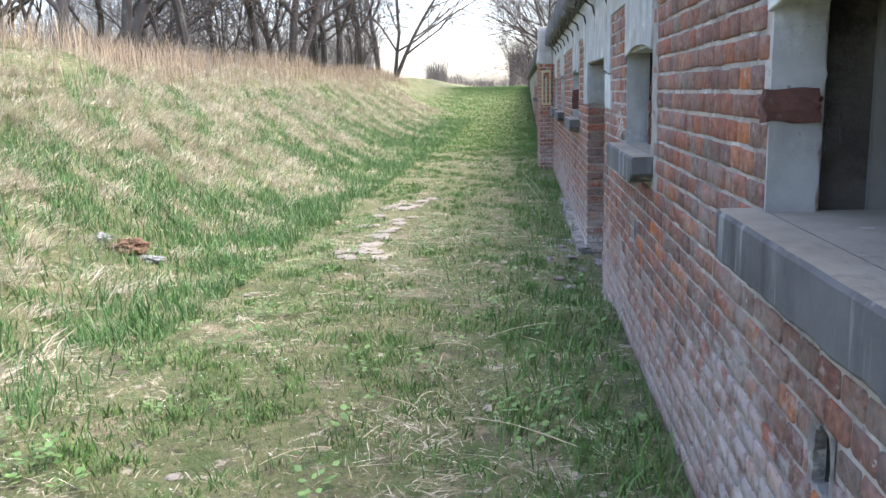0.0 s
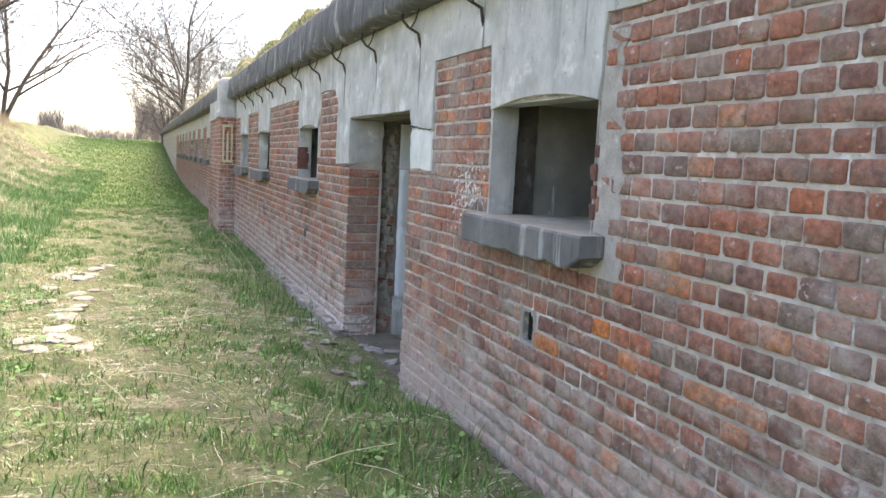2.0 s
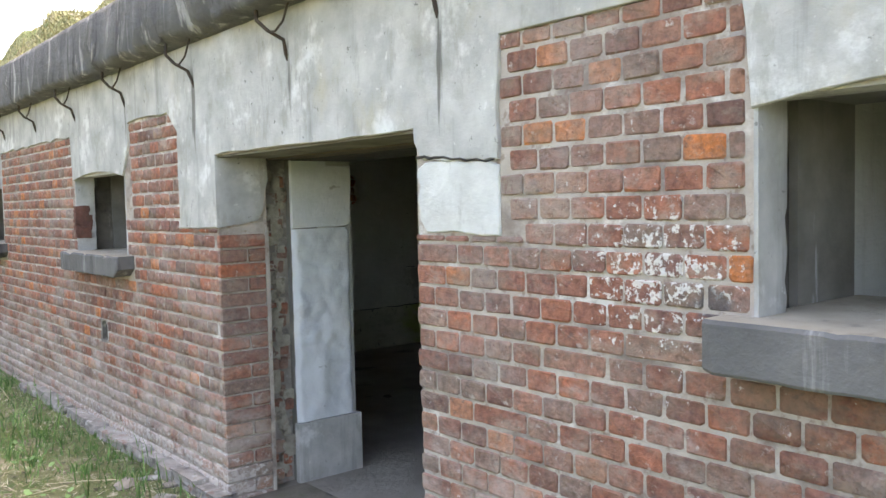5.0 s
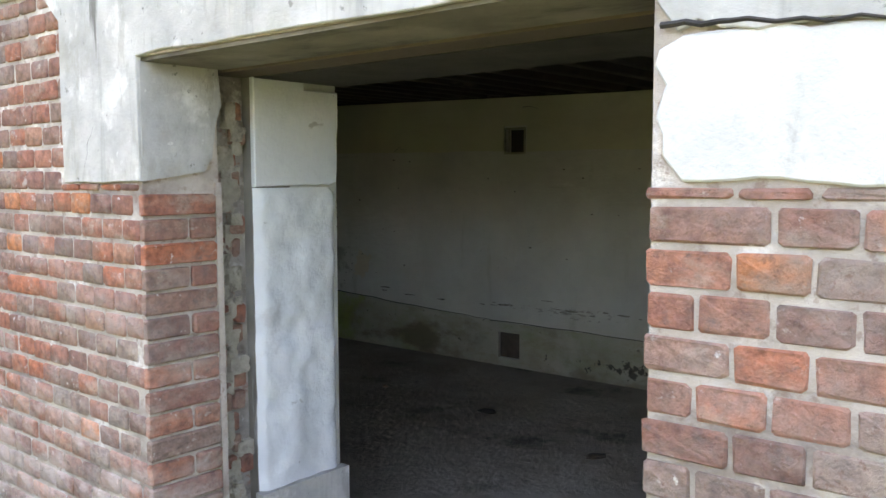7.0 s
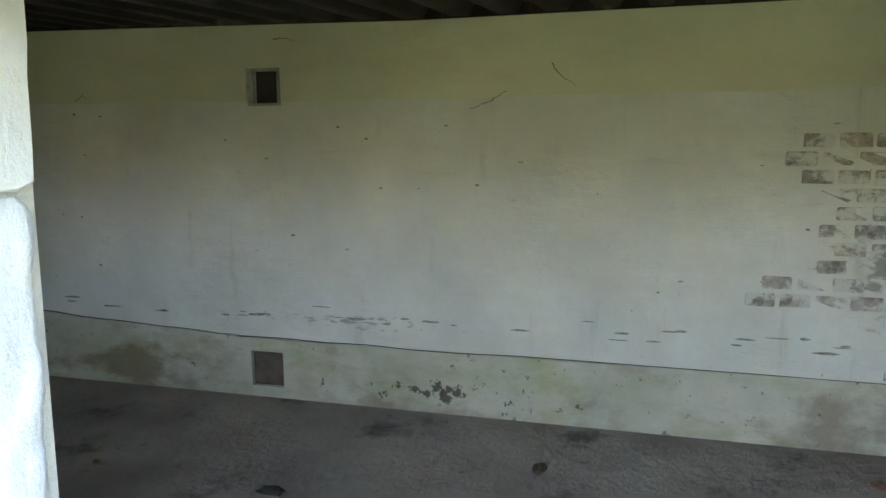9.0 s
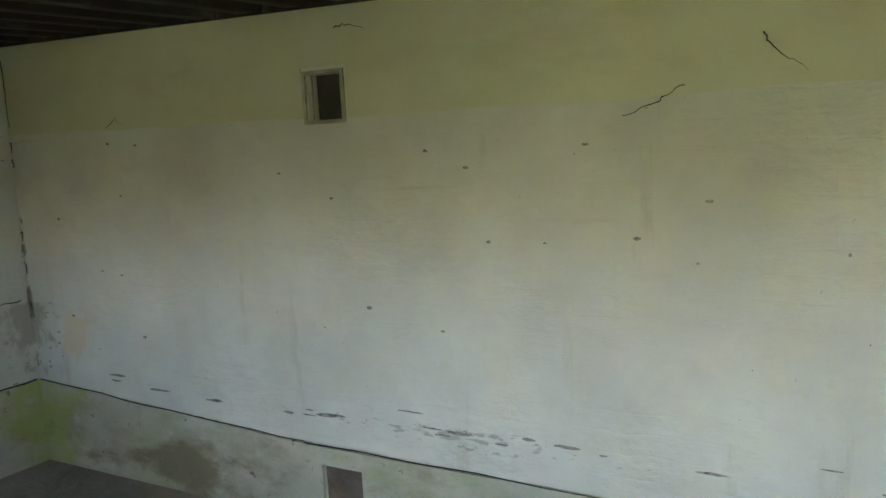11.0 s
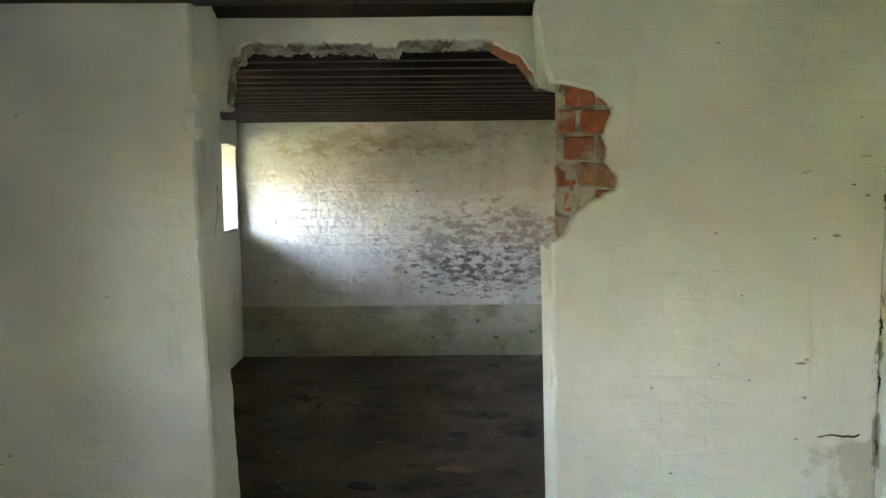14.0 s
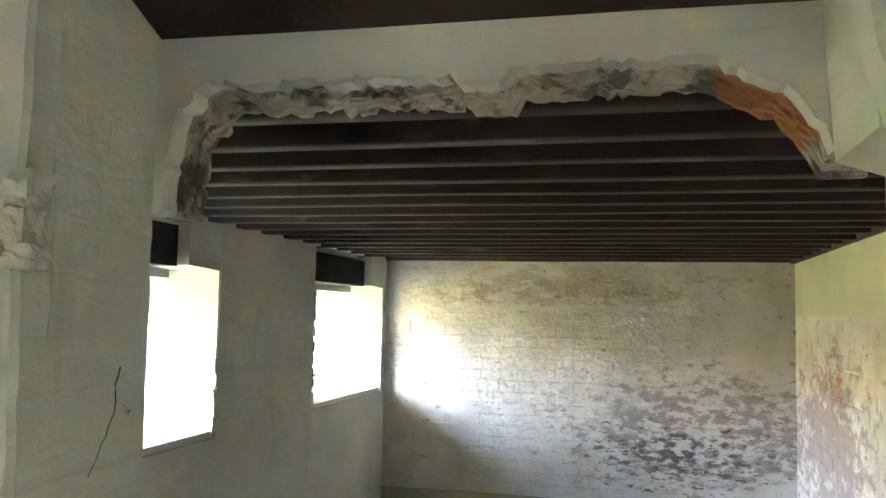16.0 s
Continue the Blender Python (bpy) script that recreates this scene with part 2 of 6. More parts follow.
painted_brick_mat = surface("flaking_whitewash", ((0.48, 0.46, 0.43), (0.72, 0.70, 0.67)), 3.2,
                            [((0.50, 0.44, 0.36), (6.0, 6.0, 11.0), 0.56, 0.66, 0.35, 1.0), ((0.22, 0.15, 0.13), (9.0, 9.0, 17.0), 0.63, 0.69, 0.75, 3.0),
                             ((0.40, 0.17, 0.10), (4.0, 4.0, 10.0), 0.70, 0.74, 0.6, 7.0), ((0.06, 0.055, 0.05), (16.0, 16.0, 22.0), 0.69, 0.73, 0.8, 11.0),
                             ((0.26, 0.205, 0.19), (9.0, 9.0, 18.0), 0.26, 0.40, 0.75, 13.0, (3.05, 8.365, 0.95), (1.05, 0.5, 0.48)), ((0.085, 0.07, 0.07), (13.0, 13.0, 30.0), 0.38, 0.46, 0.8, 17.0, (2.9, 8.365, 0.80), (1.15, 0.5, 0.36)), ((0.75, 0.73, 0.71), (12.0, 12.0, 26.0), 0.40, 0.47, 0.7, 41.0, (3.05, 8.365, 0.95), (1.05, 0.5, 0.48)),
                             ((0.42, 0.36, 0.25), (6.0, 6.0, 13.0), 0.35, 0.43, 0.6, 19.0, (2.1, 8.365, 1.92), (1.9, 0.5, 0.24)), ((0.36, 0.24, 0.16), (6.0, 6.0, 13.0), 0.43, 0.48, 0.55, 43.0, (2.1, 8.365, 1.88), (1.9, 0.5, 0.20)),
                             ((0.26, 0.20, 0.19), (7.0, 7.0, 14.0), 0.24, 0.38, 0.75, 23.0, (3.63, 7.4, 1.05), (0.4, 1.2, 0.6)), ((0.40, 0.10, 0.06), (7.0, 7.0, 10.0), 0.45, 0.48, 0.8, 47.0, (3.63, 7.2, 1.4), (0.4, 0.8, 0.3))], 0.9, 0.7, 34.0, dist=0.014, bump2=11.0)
bare_brick_mat = surface("old_grey_brick", BRICK_BASE, 25.0, [((0.55, 0.54, 0.50), (9.0, 9.0, 12.0), 0.44, 0.55, 0.95, 2.0), ((0.08, 0.07, 0.065), 14.0, 0.56, 0.66, 0.6, 5.0)], 0.93, 0.6, 60.0, "object",
                         [(0.0, (0.24, 0.225, 0.205)), (0.5, (0.33, 0.305, 0.275)), (1.0, (0.37, 0.325, 0.285))], bump2=20.0)
orange_brick_mat = surface("fresh_brick", BRICK_BASE, 25.0, [((0.36, 0.30, 0.22), 9.0, 0.52, 0.66, 0.8, 2.0), ((0.07, 0.05, 0.04), 12.0, 0.56, 0.68, 0.7, 5.0)], 0.93, 0.7, 60.0, "object",
                           [(0.0, (0.26, 0.08, 0.045)), (0.5, (0.42, 0.14, 0.06)), (1.0, (0.32, 0.19, 0.11))], bump2=20.0)
rust_mat = surface("rusty_sheet", ((0.010, 0.006, 0.0045), (0.040, 0.022, 0.014)), 5.0,
                   [((0.20, 0.17, 0.14), (2.0, 9.0, 5.0), 0.58, 0.72, 0.5, 1.0), ((0.02, 0.013, 0.01), 3.0, 0.55, 0.7, 0.6, 3.0)], 0.75, 0.4, 50.0, metal=0.25)
iron_mat = surface("rusted_iron", ((0.03, 0.024, 0.02), (0.07, 0.045, 0.03)), 30.0, rough=0.8, bump=0.5, bump_scale=150.0)
floor_mat = surface("dirt_floor", ((0.19, 0.165, 0.14), (0.34, 0.305, 0.26)), 1.6,
                    [((0.03, 0.025, 0.02), 2.0, 0.55, 0.7, 0.75, 1.0), ((0.22, 0.20, 0.175), 3.5, 0.6, 0.72, 0.5, 3.0), ((0.02, 0.017, 0.014), 9.0, 0.66, 0.74, 0.7, 6.0)], 0.93, 0.8, 25.0, dist=0.02, bump2=5.0)
ground_mat = surface("turf", ((0.115, 0.145, 0.05), (0.24, 0.245, 0.11)), 2.4,
                     [((0.34, 0.28, 0.19), 1.7, 0.53, 0.62, 0.75, 1.0), ((0.075, 0.135, 0.03), 2.6, 0.53, 0.62, 0.7, 3.0), ((0.17, 0.135, 0.095), 5.5, 0.56, 0.64, 0.75, 16.0), ((0.56, 0.50, 0.39), 9.0, 0.59, 0.66, 0.8, 6.0),
                      ((0.045, 0.04, 0.028), 17.0, 0.56, 0.66, 0.75, 9.0), ((0.09, 0.165, 0.04), 7.0, 0.55, 0.62, 0.7, 12.0), ((0.62, 0.57, 0.46), 38.0, 0.62, 0.68, 0.7, 19.0), ((0.05, 0.07, 0.02), 45.0, 0.56, 0.64, 0.6, 22.0)], 0.95, 1.0, 60.0, dist=0.04, bump2=9.0)
GRASS_STOPS = [(0.0, (0.09, 0.155, 0.04)), (0.45, (0.165, 0.24, 0.07)), (0.75, (0.26, 0.31, 0.11)), (1.0, (0.50, 0.46, 0.28))]
STRAW_STOPS = [(0.0, (0.40, 0.34, 0.22)), (0.5, (0.57, 0.51, 0.36)), (1.0, (0.72, 0.67, 0.52))]
REED_STOPS = [(0.0, (0.26, 0.19, 0.12)), (0.5, (0.40, 0.30, 0.19)), (1.0, (0.52, 0.42, 0.29))]
ONE = ((0.85, 0.85, 0.85), (1.1, 1.1, 1.1))
grass_mat = surface("grass", ONE, 3.0, (), 0.7, 0, 1, "island", GRASS_STOPS)
straw_mat = surface("straw", ONE, 3.0, (), 0.8, 0, 1, "island", STRAW_STOPS)
bank_straw_mat = surface("bank_straw", ONE, 3.0, (), 0.8, 0, 1, "island", [(0.0, (0.40, 0.345, 0.235)), (0.5, (0.54, 0.485, 0.35)), (1.0, (0.68, 0.635, 0.49))])
moss_mat = surface("dry_moss", ONE, 3.0, (), 0.85, 0, 1, "island", [(0.0, (0.13, 0.12, 0.05)), (0.5, (0.28, 0.25, 0.12)), (1.0, (0.40, 0.38, 0.20))])
tuft_mat = surface("fresh_grass", ONE, 3.0, (), 0.65, 0, 1, "island", [(0.0, (0.04, 0.11, 0.022)), (0.6, (0.105, 0.22, 0.05)), (1.0, (0.22, 0.34, 0.10))])
bank_mat = surface("bank_grass", ONE, 3.0, (), 0.7, 0, 1, "island", [(0.0, (0.035, 0.115, 0.03)), (0.6, (0.085, 0.21, 0.055)), (0.9, (0.17, 0.29, 0.10)), (1.0, (0.50, 0.47, 0.30))])
meadow_mat = surface("meadow_grass", ONE, 3.0, (), 0.7, 0, 1, "island", [(0.0, (0.08, 0.19, 0.04)), (0.7, (0.14, 0.29, 0.065)), (1.0, (0.30, 0.36, 0.14))])
reed_mat = surface("reed", ONE, 3.0, (), 0.8, 0, 1, "island", REED_STOPS)
leaf_mat = surface("weed_leaf", ONE, 3.0, (), 0.6, 0, 1, "island", [(0.0, (0.075, 0.165, 0.04)), (1.0, (0.15, 0.27, 0.07))])
bark_mat = surface("bark", ((0.05, 0.04, 0.036), (0.115, 0.10, 0.09)), (6.0, 6.0, 1.5), [((0.20, 0.21, 0.16), 3.0, 0.58, 0.72, 0.5, 2.0)], 0.95, 0.8, 40.0, dist=0.02)
twig_mat = surface("twigs", ((0.10, 0.083, 0.08), (0.19, 0.165, 0.155)), 1.0, (), 0.95, 0)
stone_mat = surface("pale_stone", ((0.23, 0.205, 0.165), (0.38, 0.345, 0.285)), 9.0, [((0.14, 0.13, 0.09), 6.0, 0.55, 0.7, 0.5, 2.0)], 0.93, 0.6, 60.0)
yellow_mat = surface("yellow_paint", ((0.48, 0.40, 0.22), (0.60, 0.52, 0.33)), 9.0, [((0.25, 0.19, 0.10), 12.0, 0.6, 0.72, 0.6, 2.0)], 0.7, 0.3, 60.0)
# Near-black for cracks, beams and dirt, and for shade painted inside holes.
dark_mat = surface("dark_parts_and_shade", ((0.02, 0.018, 0.016), (0.05, 0.045, 0.04)), 8.0, rough=0.95, bump=0.4)
plastic_mat = surface("dirty_plastic", ((0.20, 0.21, 0.20), (0.33, 0.33, 0.31)), 9.0, rough=0.5, bump=0.4, bump_scale=20.0)
brown_mat = surface("brown_debris", ((0.12, 0.07, 0.045), (0.22, 0.13, 0.08)), 12.0, rough=0.95, bump=0.8, bump_scale=30.0)


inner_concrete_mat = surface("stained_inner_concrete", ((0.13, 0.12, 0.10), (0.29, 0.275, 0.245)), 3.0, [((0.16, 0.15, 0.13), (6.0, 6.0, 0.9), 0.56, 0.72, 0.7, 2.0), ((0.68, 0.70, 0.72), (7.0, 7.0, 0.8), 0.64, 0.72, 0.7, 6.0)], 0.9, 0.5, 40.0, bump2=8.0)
render_mat = surface("rough_render", ((0.22, 0.20, 0.18), (0.42, 0.385, 0.35)), 7.0, [((0.60, 0.57, 0.53), 14.0, 0.56, 0.66, 0.6, 2.0), ((0.11, 0.095, 0.085), 6.0, 0.52, 0.66, 0.6, 5.0), ((0.28, 0.15, 0.11), (9.0, 9.0, 16.0), 0.58, 0.66, 0.7, 9.0)], 0.95, 0.9, 50.0, dist=0.015, bump2=14.0)
broken_mat = surface("broken_plaster", ((0.36, 0.33, 0.27), (0.58, 0.54, 0.46)), 9.0, [((0.10, 0.08, 0.065), 14.0, 0.48, 0.60, 0.8, 2.0), ((0.28, 0.11, 0.07), 3.0, 0.36, 0.44, 0.85, 4.0, (2.46, 3.75, 2.03), (0.07, 0.3, 0.2)), ((0.46, 0.16, 0.06), 3.0, 0.30, 0.38, 0.9, 6.0, (2.83, 3.75, 2.0), (0.12, 0.3, 0.12))], 0.95, 1.0, 40.0, dist=0.02, bump2=16.0)
# Recessed window step darkened by colour against the mortar and concrete beside it.
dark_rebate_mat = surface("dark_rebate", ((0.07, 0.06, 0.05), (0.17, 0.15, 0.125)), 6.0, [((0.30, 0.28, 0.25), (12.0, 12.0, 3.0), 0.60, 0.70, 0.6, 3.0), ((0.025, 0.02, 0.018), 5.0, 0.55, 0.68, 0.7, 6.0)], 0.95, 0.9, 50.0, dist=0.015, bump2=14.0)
# ---- mesh helpers ----
rng = np.random.default_rng(7)


def part(name, bm, material, parent=None, label=""):
    me = bpy.data.meshes.new(name)
    bm.normal_update()
    bm.to_mesh(me)
    bm.free()
    me.materials.append(material)
    ob = new(name, me)
    if parent is not None:
        ob.parent = parent
    if label:
        tagged(ob, label)
    return ob


def add_box(bm, x0, x1, y0, y1, z0, z1):
    v = [bm.verts.new(p) for p in ((x0, y0, z0), (x1, y0, z0), (x1, y1, z0), (x0, y1, z0), (x0, y0, z1), (x1, y0, z1), (x1, y1, z1), (x0, y1, z1))]
    for f in ((0, 3, 2, 1), (4, 5, 6, 7), (0, 1, 5, 4), (1, 2, 6, 5), (2, 3, 7, 6), (3, 0, 4, 7)):
        bm.faces.new([v[i] for i in f])


def boxes(name, items, material, parent=None, label=""):
    bm = bmesh.new()
    for it in items:
        add_box(bm, *it)
    return part(name, bm, material, parent, label)


def slab(name, outline, x0, x1, material, parent=None, label="", axis="x", bevel=0.0):
    """A plate with an outline of (a, z) pairs, thick from x0 to x1 along the axis."""
    bm = bmesh.new()
    place = (lambda a, z, d: (d, a, z)) if axis == "x" else (lambda a, z, d: (a, d, z))
    front = bm.faces.new([bm.verts.new(place(a, z, x0)) for a, z in outline])
    new_geo = bmesh.ops.extrude_face_region(bm, geom=[front])
    for v in new_geo["geom"]:
        if isinstance(v, bmesh.types.BMVert):
            if axis == "x":
                v.co.x = x1
            else:
                v.co.y = x1
    bmesh.ops.recalc_face_normals(bm, faces=bm.faces)
    if bevel:
        edges = [e for e in bm.edges if abs((e.verts[0].co.x if axis == "x" else e.verts[0].co.y) - x0) < 1e-5 and abs((e.verts[1].co.x if axis == "x" else e.verts[1].co.y) - x0) < 1e-5]
        bmesh.ops.bevel(bm, geom=edges, offset=bevel, segments=1, affect="EDGES")
    return part(name, bm, material, parent, label)


def ragged(a, b, step, amp):
    """Points from a to b with a broken, jittered line between."""
    n = max(2, int(math.dist(a, b) / step))
    out = []
    for i in range(n):
        t = i / n
        j = 0 if i == 0 else 1
        out.append((a[0] + (b[0] - a[0]) * t + j * random.uniform(-amp, amp), a[1] + (b[1] - a[1]) * t + j * random.uniform(-amp, amp)))
    return out


def np_mesh(name, verts, faces, material, parent=None):
    """A mesh from arrays: verts (n, 3), faces (m, k) with one k."""
    verts, faces = np.asarray(verts, np.float32), np.asarray(faces, np.int32)
    me = bpy.data.meshes.new(name)
    me.vertices.add(len(verts))
    me.vertices.foreach_set("co", verts.ravel())
    k = faces.shape[1]
    me.loops.add(faces.size)
    me.loops.foreach_set("vertex_index", faces.ravel())
    me.polygons.add(len(faces))
    me.polygons.foreach_set("loop_start", np.arange(0, faces.size, k, dtype=np.int32))
    me.update(calc_edges=True)
    me.materials.append(material)
    ob = new(name, me)
    if parent is not None:
        ob.parent = parent
    return ob


# A brick: an eight-cornered front, the worn edge behind it and the bed; outward is -x.
BRICK_FACES = [(0, 1, 2, 3), (0, 3, 4, 7), (4, 5, 6, 7)]
BRICK_FACES += [(8 + i, 8 + (i + 1) % 8, (i + 1) % 8, i) for i in range(8)] + [(16 + i, 16 + (i + 1) % 8, 8 + (i + 1) % 8, 8 + i) for i in range(8)]


def brick_verts(y0, y1, z0, z1, front, back, r, wear=1.0):
    """wear: how rounded and uneven the arrises are."""
    def ring(inset, x, jit):
        cut = [r.uniform(0.004, 0.011) * (0.4 + 0.6 * wear) for _ in range(4)]
        a, b, c, d = y0 + inset, y1 - inset, z0 + inset, z1 - inset
        pts = [(a + cut[0], c), (b - cut[1], c), (b, c + cut[1] * 0.8), (b, d - cut[2] * 0.8), (b - cut[2], d), (a + cut[3], d), (a, d - cut[3] * 0.8), (a, c + cut[0] * 0.8)]
        return [(x + r.uniform(-jit, jit) * 0.8, p + r.uniform(-jit, jit), q + r.uniform(-jit, jit)) for p, q in pts]
    return ring(0.0042 * wear, front, 0.0022 * wear) + ring(0.0, front + 0.005, 0.0018 * wear) + ring(0.0, back, 0.0)


# ---- plan ----
COURSE, HEAD = 0.0775, 0.131
Y_SOUTH, Y_PIER, Y_PIER_END, Y_NORTH = -13.0, 9.0, 11.4, 62.0
WIN_Z0, WIN_Z1 = 1.28, 1.83
WINDOWS = [(-11.2, -10.1), (-7.15, -6.08), (-4.07, -3.02), (1.37, 2.43), (4.68, 5.80), (7.10, 8.20)]
FAR_WINDOWS = [(12.6 + 2.45 * i, 13.7 + 2.45 * i) for i in range(9)]
DOOR = (-1.68, 0.012)
DOOR_Z = 1.85
INNER_X, BACK_X, BACK2_X = 0.85, 3.905, 3.63
CROSS_Y, CROSS_Y2, FAR_Y = 3.36, 3.66, 8.365
CEIL = 2.08
Z_BASE = -0.11  # bed of the lowest course
DRAINS = [(-6.6, Z_BASE + 11 * COURSE), (-3.56, Z_BASE + 11 * COURSE), (1.90, Z_BASE + 10 * COURSE), (5.2, Z_BASE + 10 * COURSE), (7.6, Z_BASE + 10 * COURSE)]


def wall_run(name, x0, x1, holes, ya, yb, za, zb, material):
    """A wall along y with holes (y0, y1, z0, z1), as one mesh of blocks."""
    items, y = [], ya
    for y0, y1, z0, z1 in sorted(holes):
        items.append((x0, x1, y, y0, za, zb))
        if z0 > za + 1e-4:
            items.append((x0, x1, y0, y1, za, z0))
        if z1 < zb - 1e-4:
            items.append((x0, x1, y0, y1, z1, zb))
        y = y1
    items.append((x0, x1, y, yb, za, zb))
    ob = boxes(name, items, material)
    return tagged(ob, kind="structure")


def holes(grow, door_grow, ztop, door_ztop, inner=False):
    out = [(a - grow, b + grow, (1.155 if inner else WIN_Z0) - 0.012, ztop) for a, b in WINDOWS]
    out.append((DOOR[0] - door_grow, DOOR[1] + door_grow, -0.3, door_ztop))
    return out


STEP_X = 0.14  # depth of the window jambs
wall_front = wall_run("wall_front", 0.005, STEP_X, holes(0.0, 0.0, WIN_Z1, DOOR_Z), Y_SOUTH, Y_PIER, 1.0, 2.46, mortar_mat)
tagged(wall_front, "weathered red brick casemate front with pale mortar joints", "wall")
wall_foot = wall_run("wall_front_foot", 0.005, 0.28, [(y - 0.055, y + 0.055, z + 0.004, z + 0.150) for y, z in DRAINS] + [(*DOOR, -0.3, 1.0)], Y_SOUTH, Y_PIER, -0.3, 1.0, mortar_mat)
tagged(wall_foot, "weathered red brick foot of the casemate front", "wall")
ZONES = [("south", Y_SOUTH, -2.4), ("door", -2.4, 0.7), ("middle", 0.7, CROSS_Y), ("north", CROSS_Y, Y_PIER)]


def within(hole_list, ya, yb):
    return [h for h in hole_list if ya < h[0] < yb]


for zone, ya, yb in ZONES:
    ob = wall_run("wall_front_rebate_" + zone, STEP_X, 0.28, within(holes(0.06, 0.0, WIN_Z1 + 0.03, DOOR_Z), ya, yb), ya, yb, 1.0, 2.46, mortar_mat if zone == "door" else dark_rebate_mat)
    tagged(ob, "rough mortar rebate behind the brick face", "wall")
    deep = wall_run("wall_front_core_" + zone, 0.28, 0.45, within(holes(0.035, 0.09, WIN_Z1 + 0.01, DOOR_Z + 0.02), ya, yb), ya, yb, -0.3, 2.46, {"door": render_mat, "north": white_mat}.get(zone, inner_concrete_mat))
    tagged(deep, "stained grey masonry inside the openings", "wall")
    if zone == "door":
        rebate = deep
MIDDLE = holes(0.04, 0.045, WIN_Z1 + 0.01, DOOR_Z)
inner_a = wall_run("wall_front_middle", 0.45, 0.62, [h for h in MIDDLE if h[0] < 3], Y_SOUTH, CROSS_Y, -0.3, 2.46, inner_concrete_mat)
tagged(inner_a, "stained grey masonry inside the openings", "wall")
inner_n = wall_run("wall_front_middle_north", 0.45, 0.62, [(a - 0.095, b + 0.095, 1.14, WIN_Z1 + 0.01) for a, b in WINDOWS[4:]], CROSS_Y, Y_PIER, -0.3, 2.46, white_mat)
tagged(inner_n, "whitewashed masonry inside the far room's windows", "wall")
for y0, y1 in WINDOWS[4:]:
    bm = bmesh.new()
    for outline, za, zb in (([(0.284, y1 - 0.004), (INNER_X - 0.004, y1 + 0.085), (INNER_X - 0.004, y1 + 0.0995), (0.284, y1 + 0.0595)], 1.16, CEIL),):
        low, high = [[bm.verts.new((x, y, z)) for x, y in outline] for z in (za, zb)]
        bm.faces.new(low[::-1])
        bm.faces.new(high)
        for i in range(4):
            bm.faces.new((low[i], low[(i + 1) % 4], high[(i + 1) % 4], high[i]))
    slope = [[bm.verts.new((x, y, z)) for x, z in ((0.284, 1.286), (INNER_X - 0.004, 1.175), (INNER_X - 0.004, 1.146), (0.284, 1.20))] for y in (y0 - 0.095, y1 + 0.09)]
    bm.faces.new(slope[0])
    bm.faces.new(slope[1][::-1])
    for i in range(4):
        bm.faces.new((slope[0][i], slope[1][i], slope[1][(i + 1) % 4], slope[0][(i + 1) % 4]))
    bmesh.ops.recalc_face_normals(bm, faces=bm.faces)
    wh = part("trim_inner_reveal", bm, white_mat)
    tagged(wh, "whitewashed splayed inner window reveal and sloping sill", "reveal", kind="structure")
    bw = boxes("window_lintel_beam", [(0.64, 0.80, y0 - 0.095, y1 - 0.19, 1.88, 2.05)], dark_mat)
    tagged(bw, "dark old lintel beam over the inner window", "beam", kind="structure")
    hb = slab("trim_lintel_block", [(y1 - 0.19, 1.885), (y1 + 0.084, 1.875), (y1 + 0.084, 2.08), (y1 - 0.185, 2.08)], 0.625, INNER_X + 0.004, white_mat, bevel=0.012)
    tagged(hb, "whitewashed block at the end of the lintel beam", "lintel block", kind="structure")
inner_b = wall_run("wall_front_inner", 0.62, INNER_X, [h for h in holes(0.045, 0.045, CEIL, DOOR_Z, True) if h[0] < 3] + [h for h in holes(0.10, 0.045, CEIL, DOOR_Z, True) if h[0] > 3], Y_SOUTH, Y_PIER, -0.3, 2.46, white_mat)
tagged(inner_b, "whitewashed inner face of the front wall", "wall")
wall_far = wall_run("wall_front_north", 0.005, 0.85, [(a, b, WIN_Z0, WIN_Z1) for a, b in FAR_WINDOWS], Y_PIER_END, Y_NORTH, -0.3, 2.46, mortar_mat)
tagged(wall_far, "long weathered red brick casemate front", "wall")
pier = boxes("wall_pier", [(-0.275, 0.85, Y_PIER + 0.005, Y_PIER_END - 0.012, -0.3, 2.46)], mortar_mat)
tagged(pier, "projecting brick pier in the front wall", "wall", kind="structure")


# ---- concrete skin of the front: band, window lobes, door lintel ----
def lobe(y0, y1, z):
    """The lower outline of the concrete over a window, slightly arched."""
    pts = []
    for i in range(9):
        t = i / 8
        pts.append((y0 + (y1 - y0) * t, z - 0.035 + 0.045 * (1 - (2 * t - 1) ** 2)))
    return pts


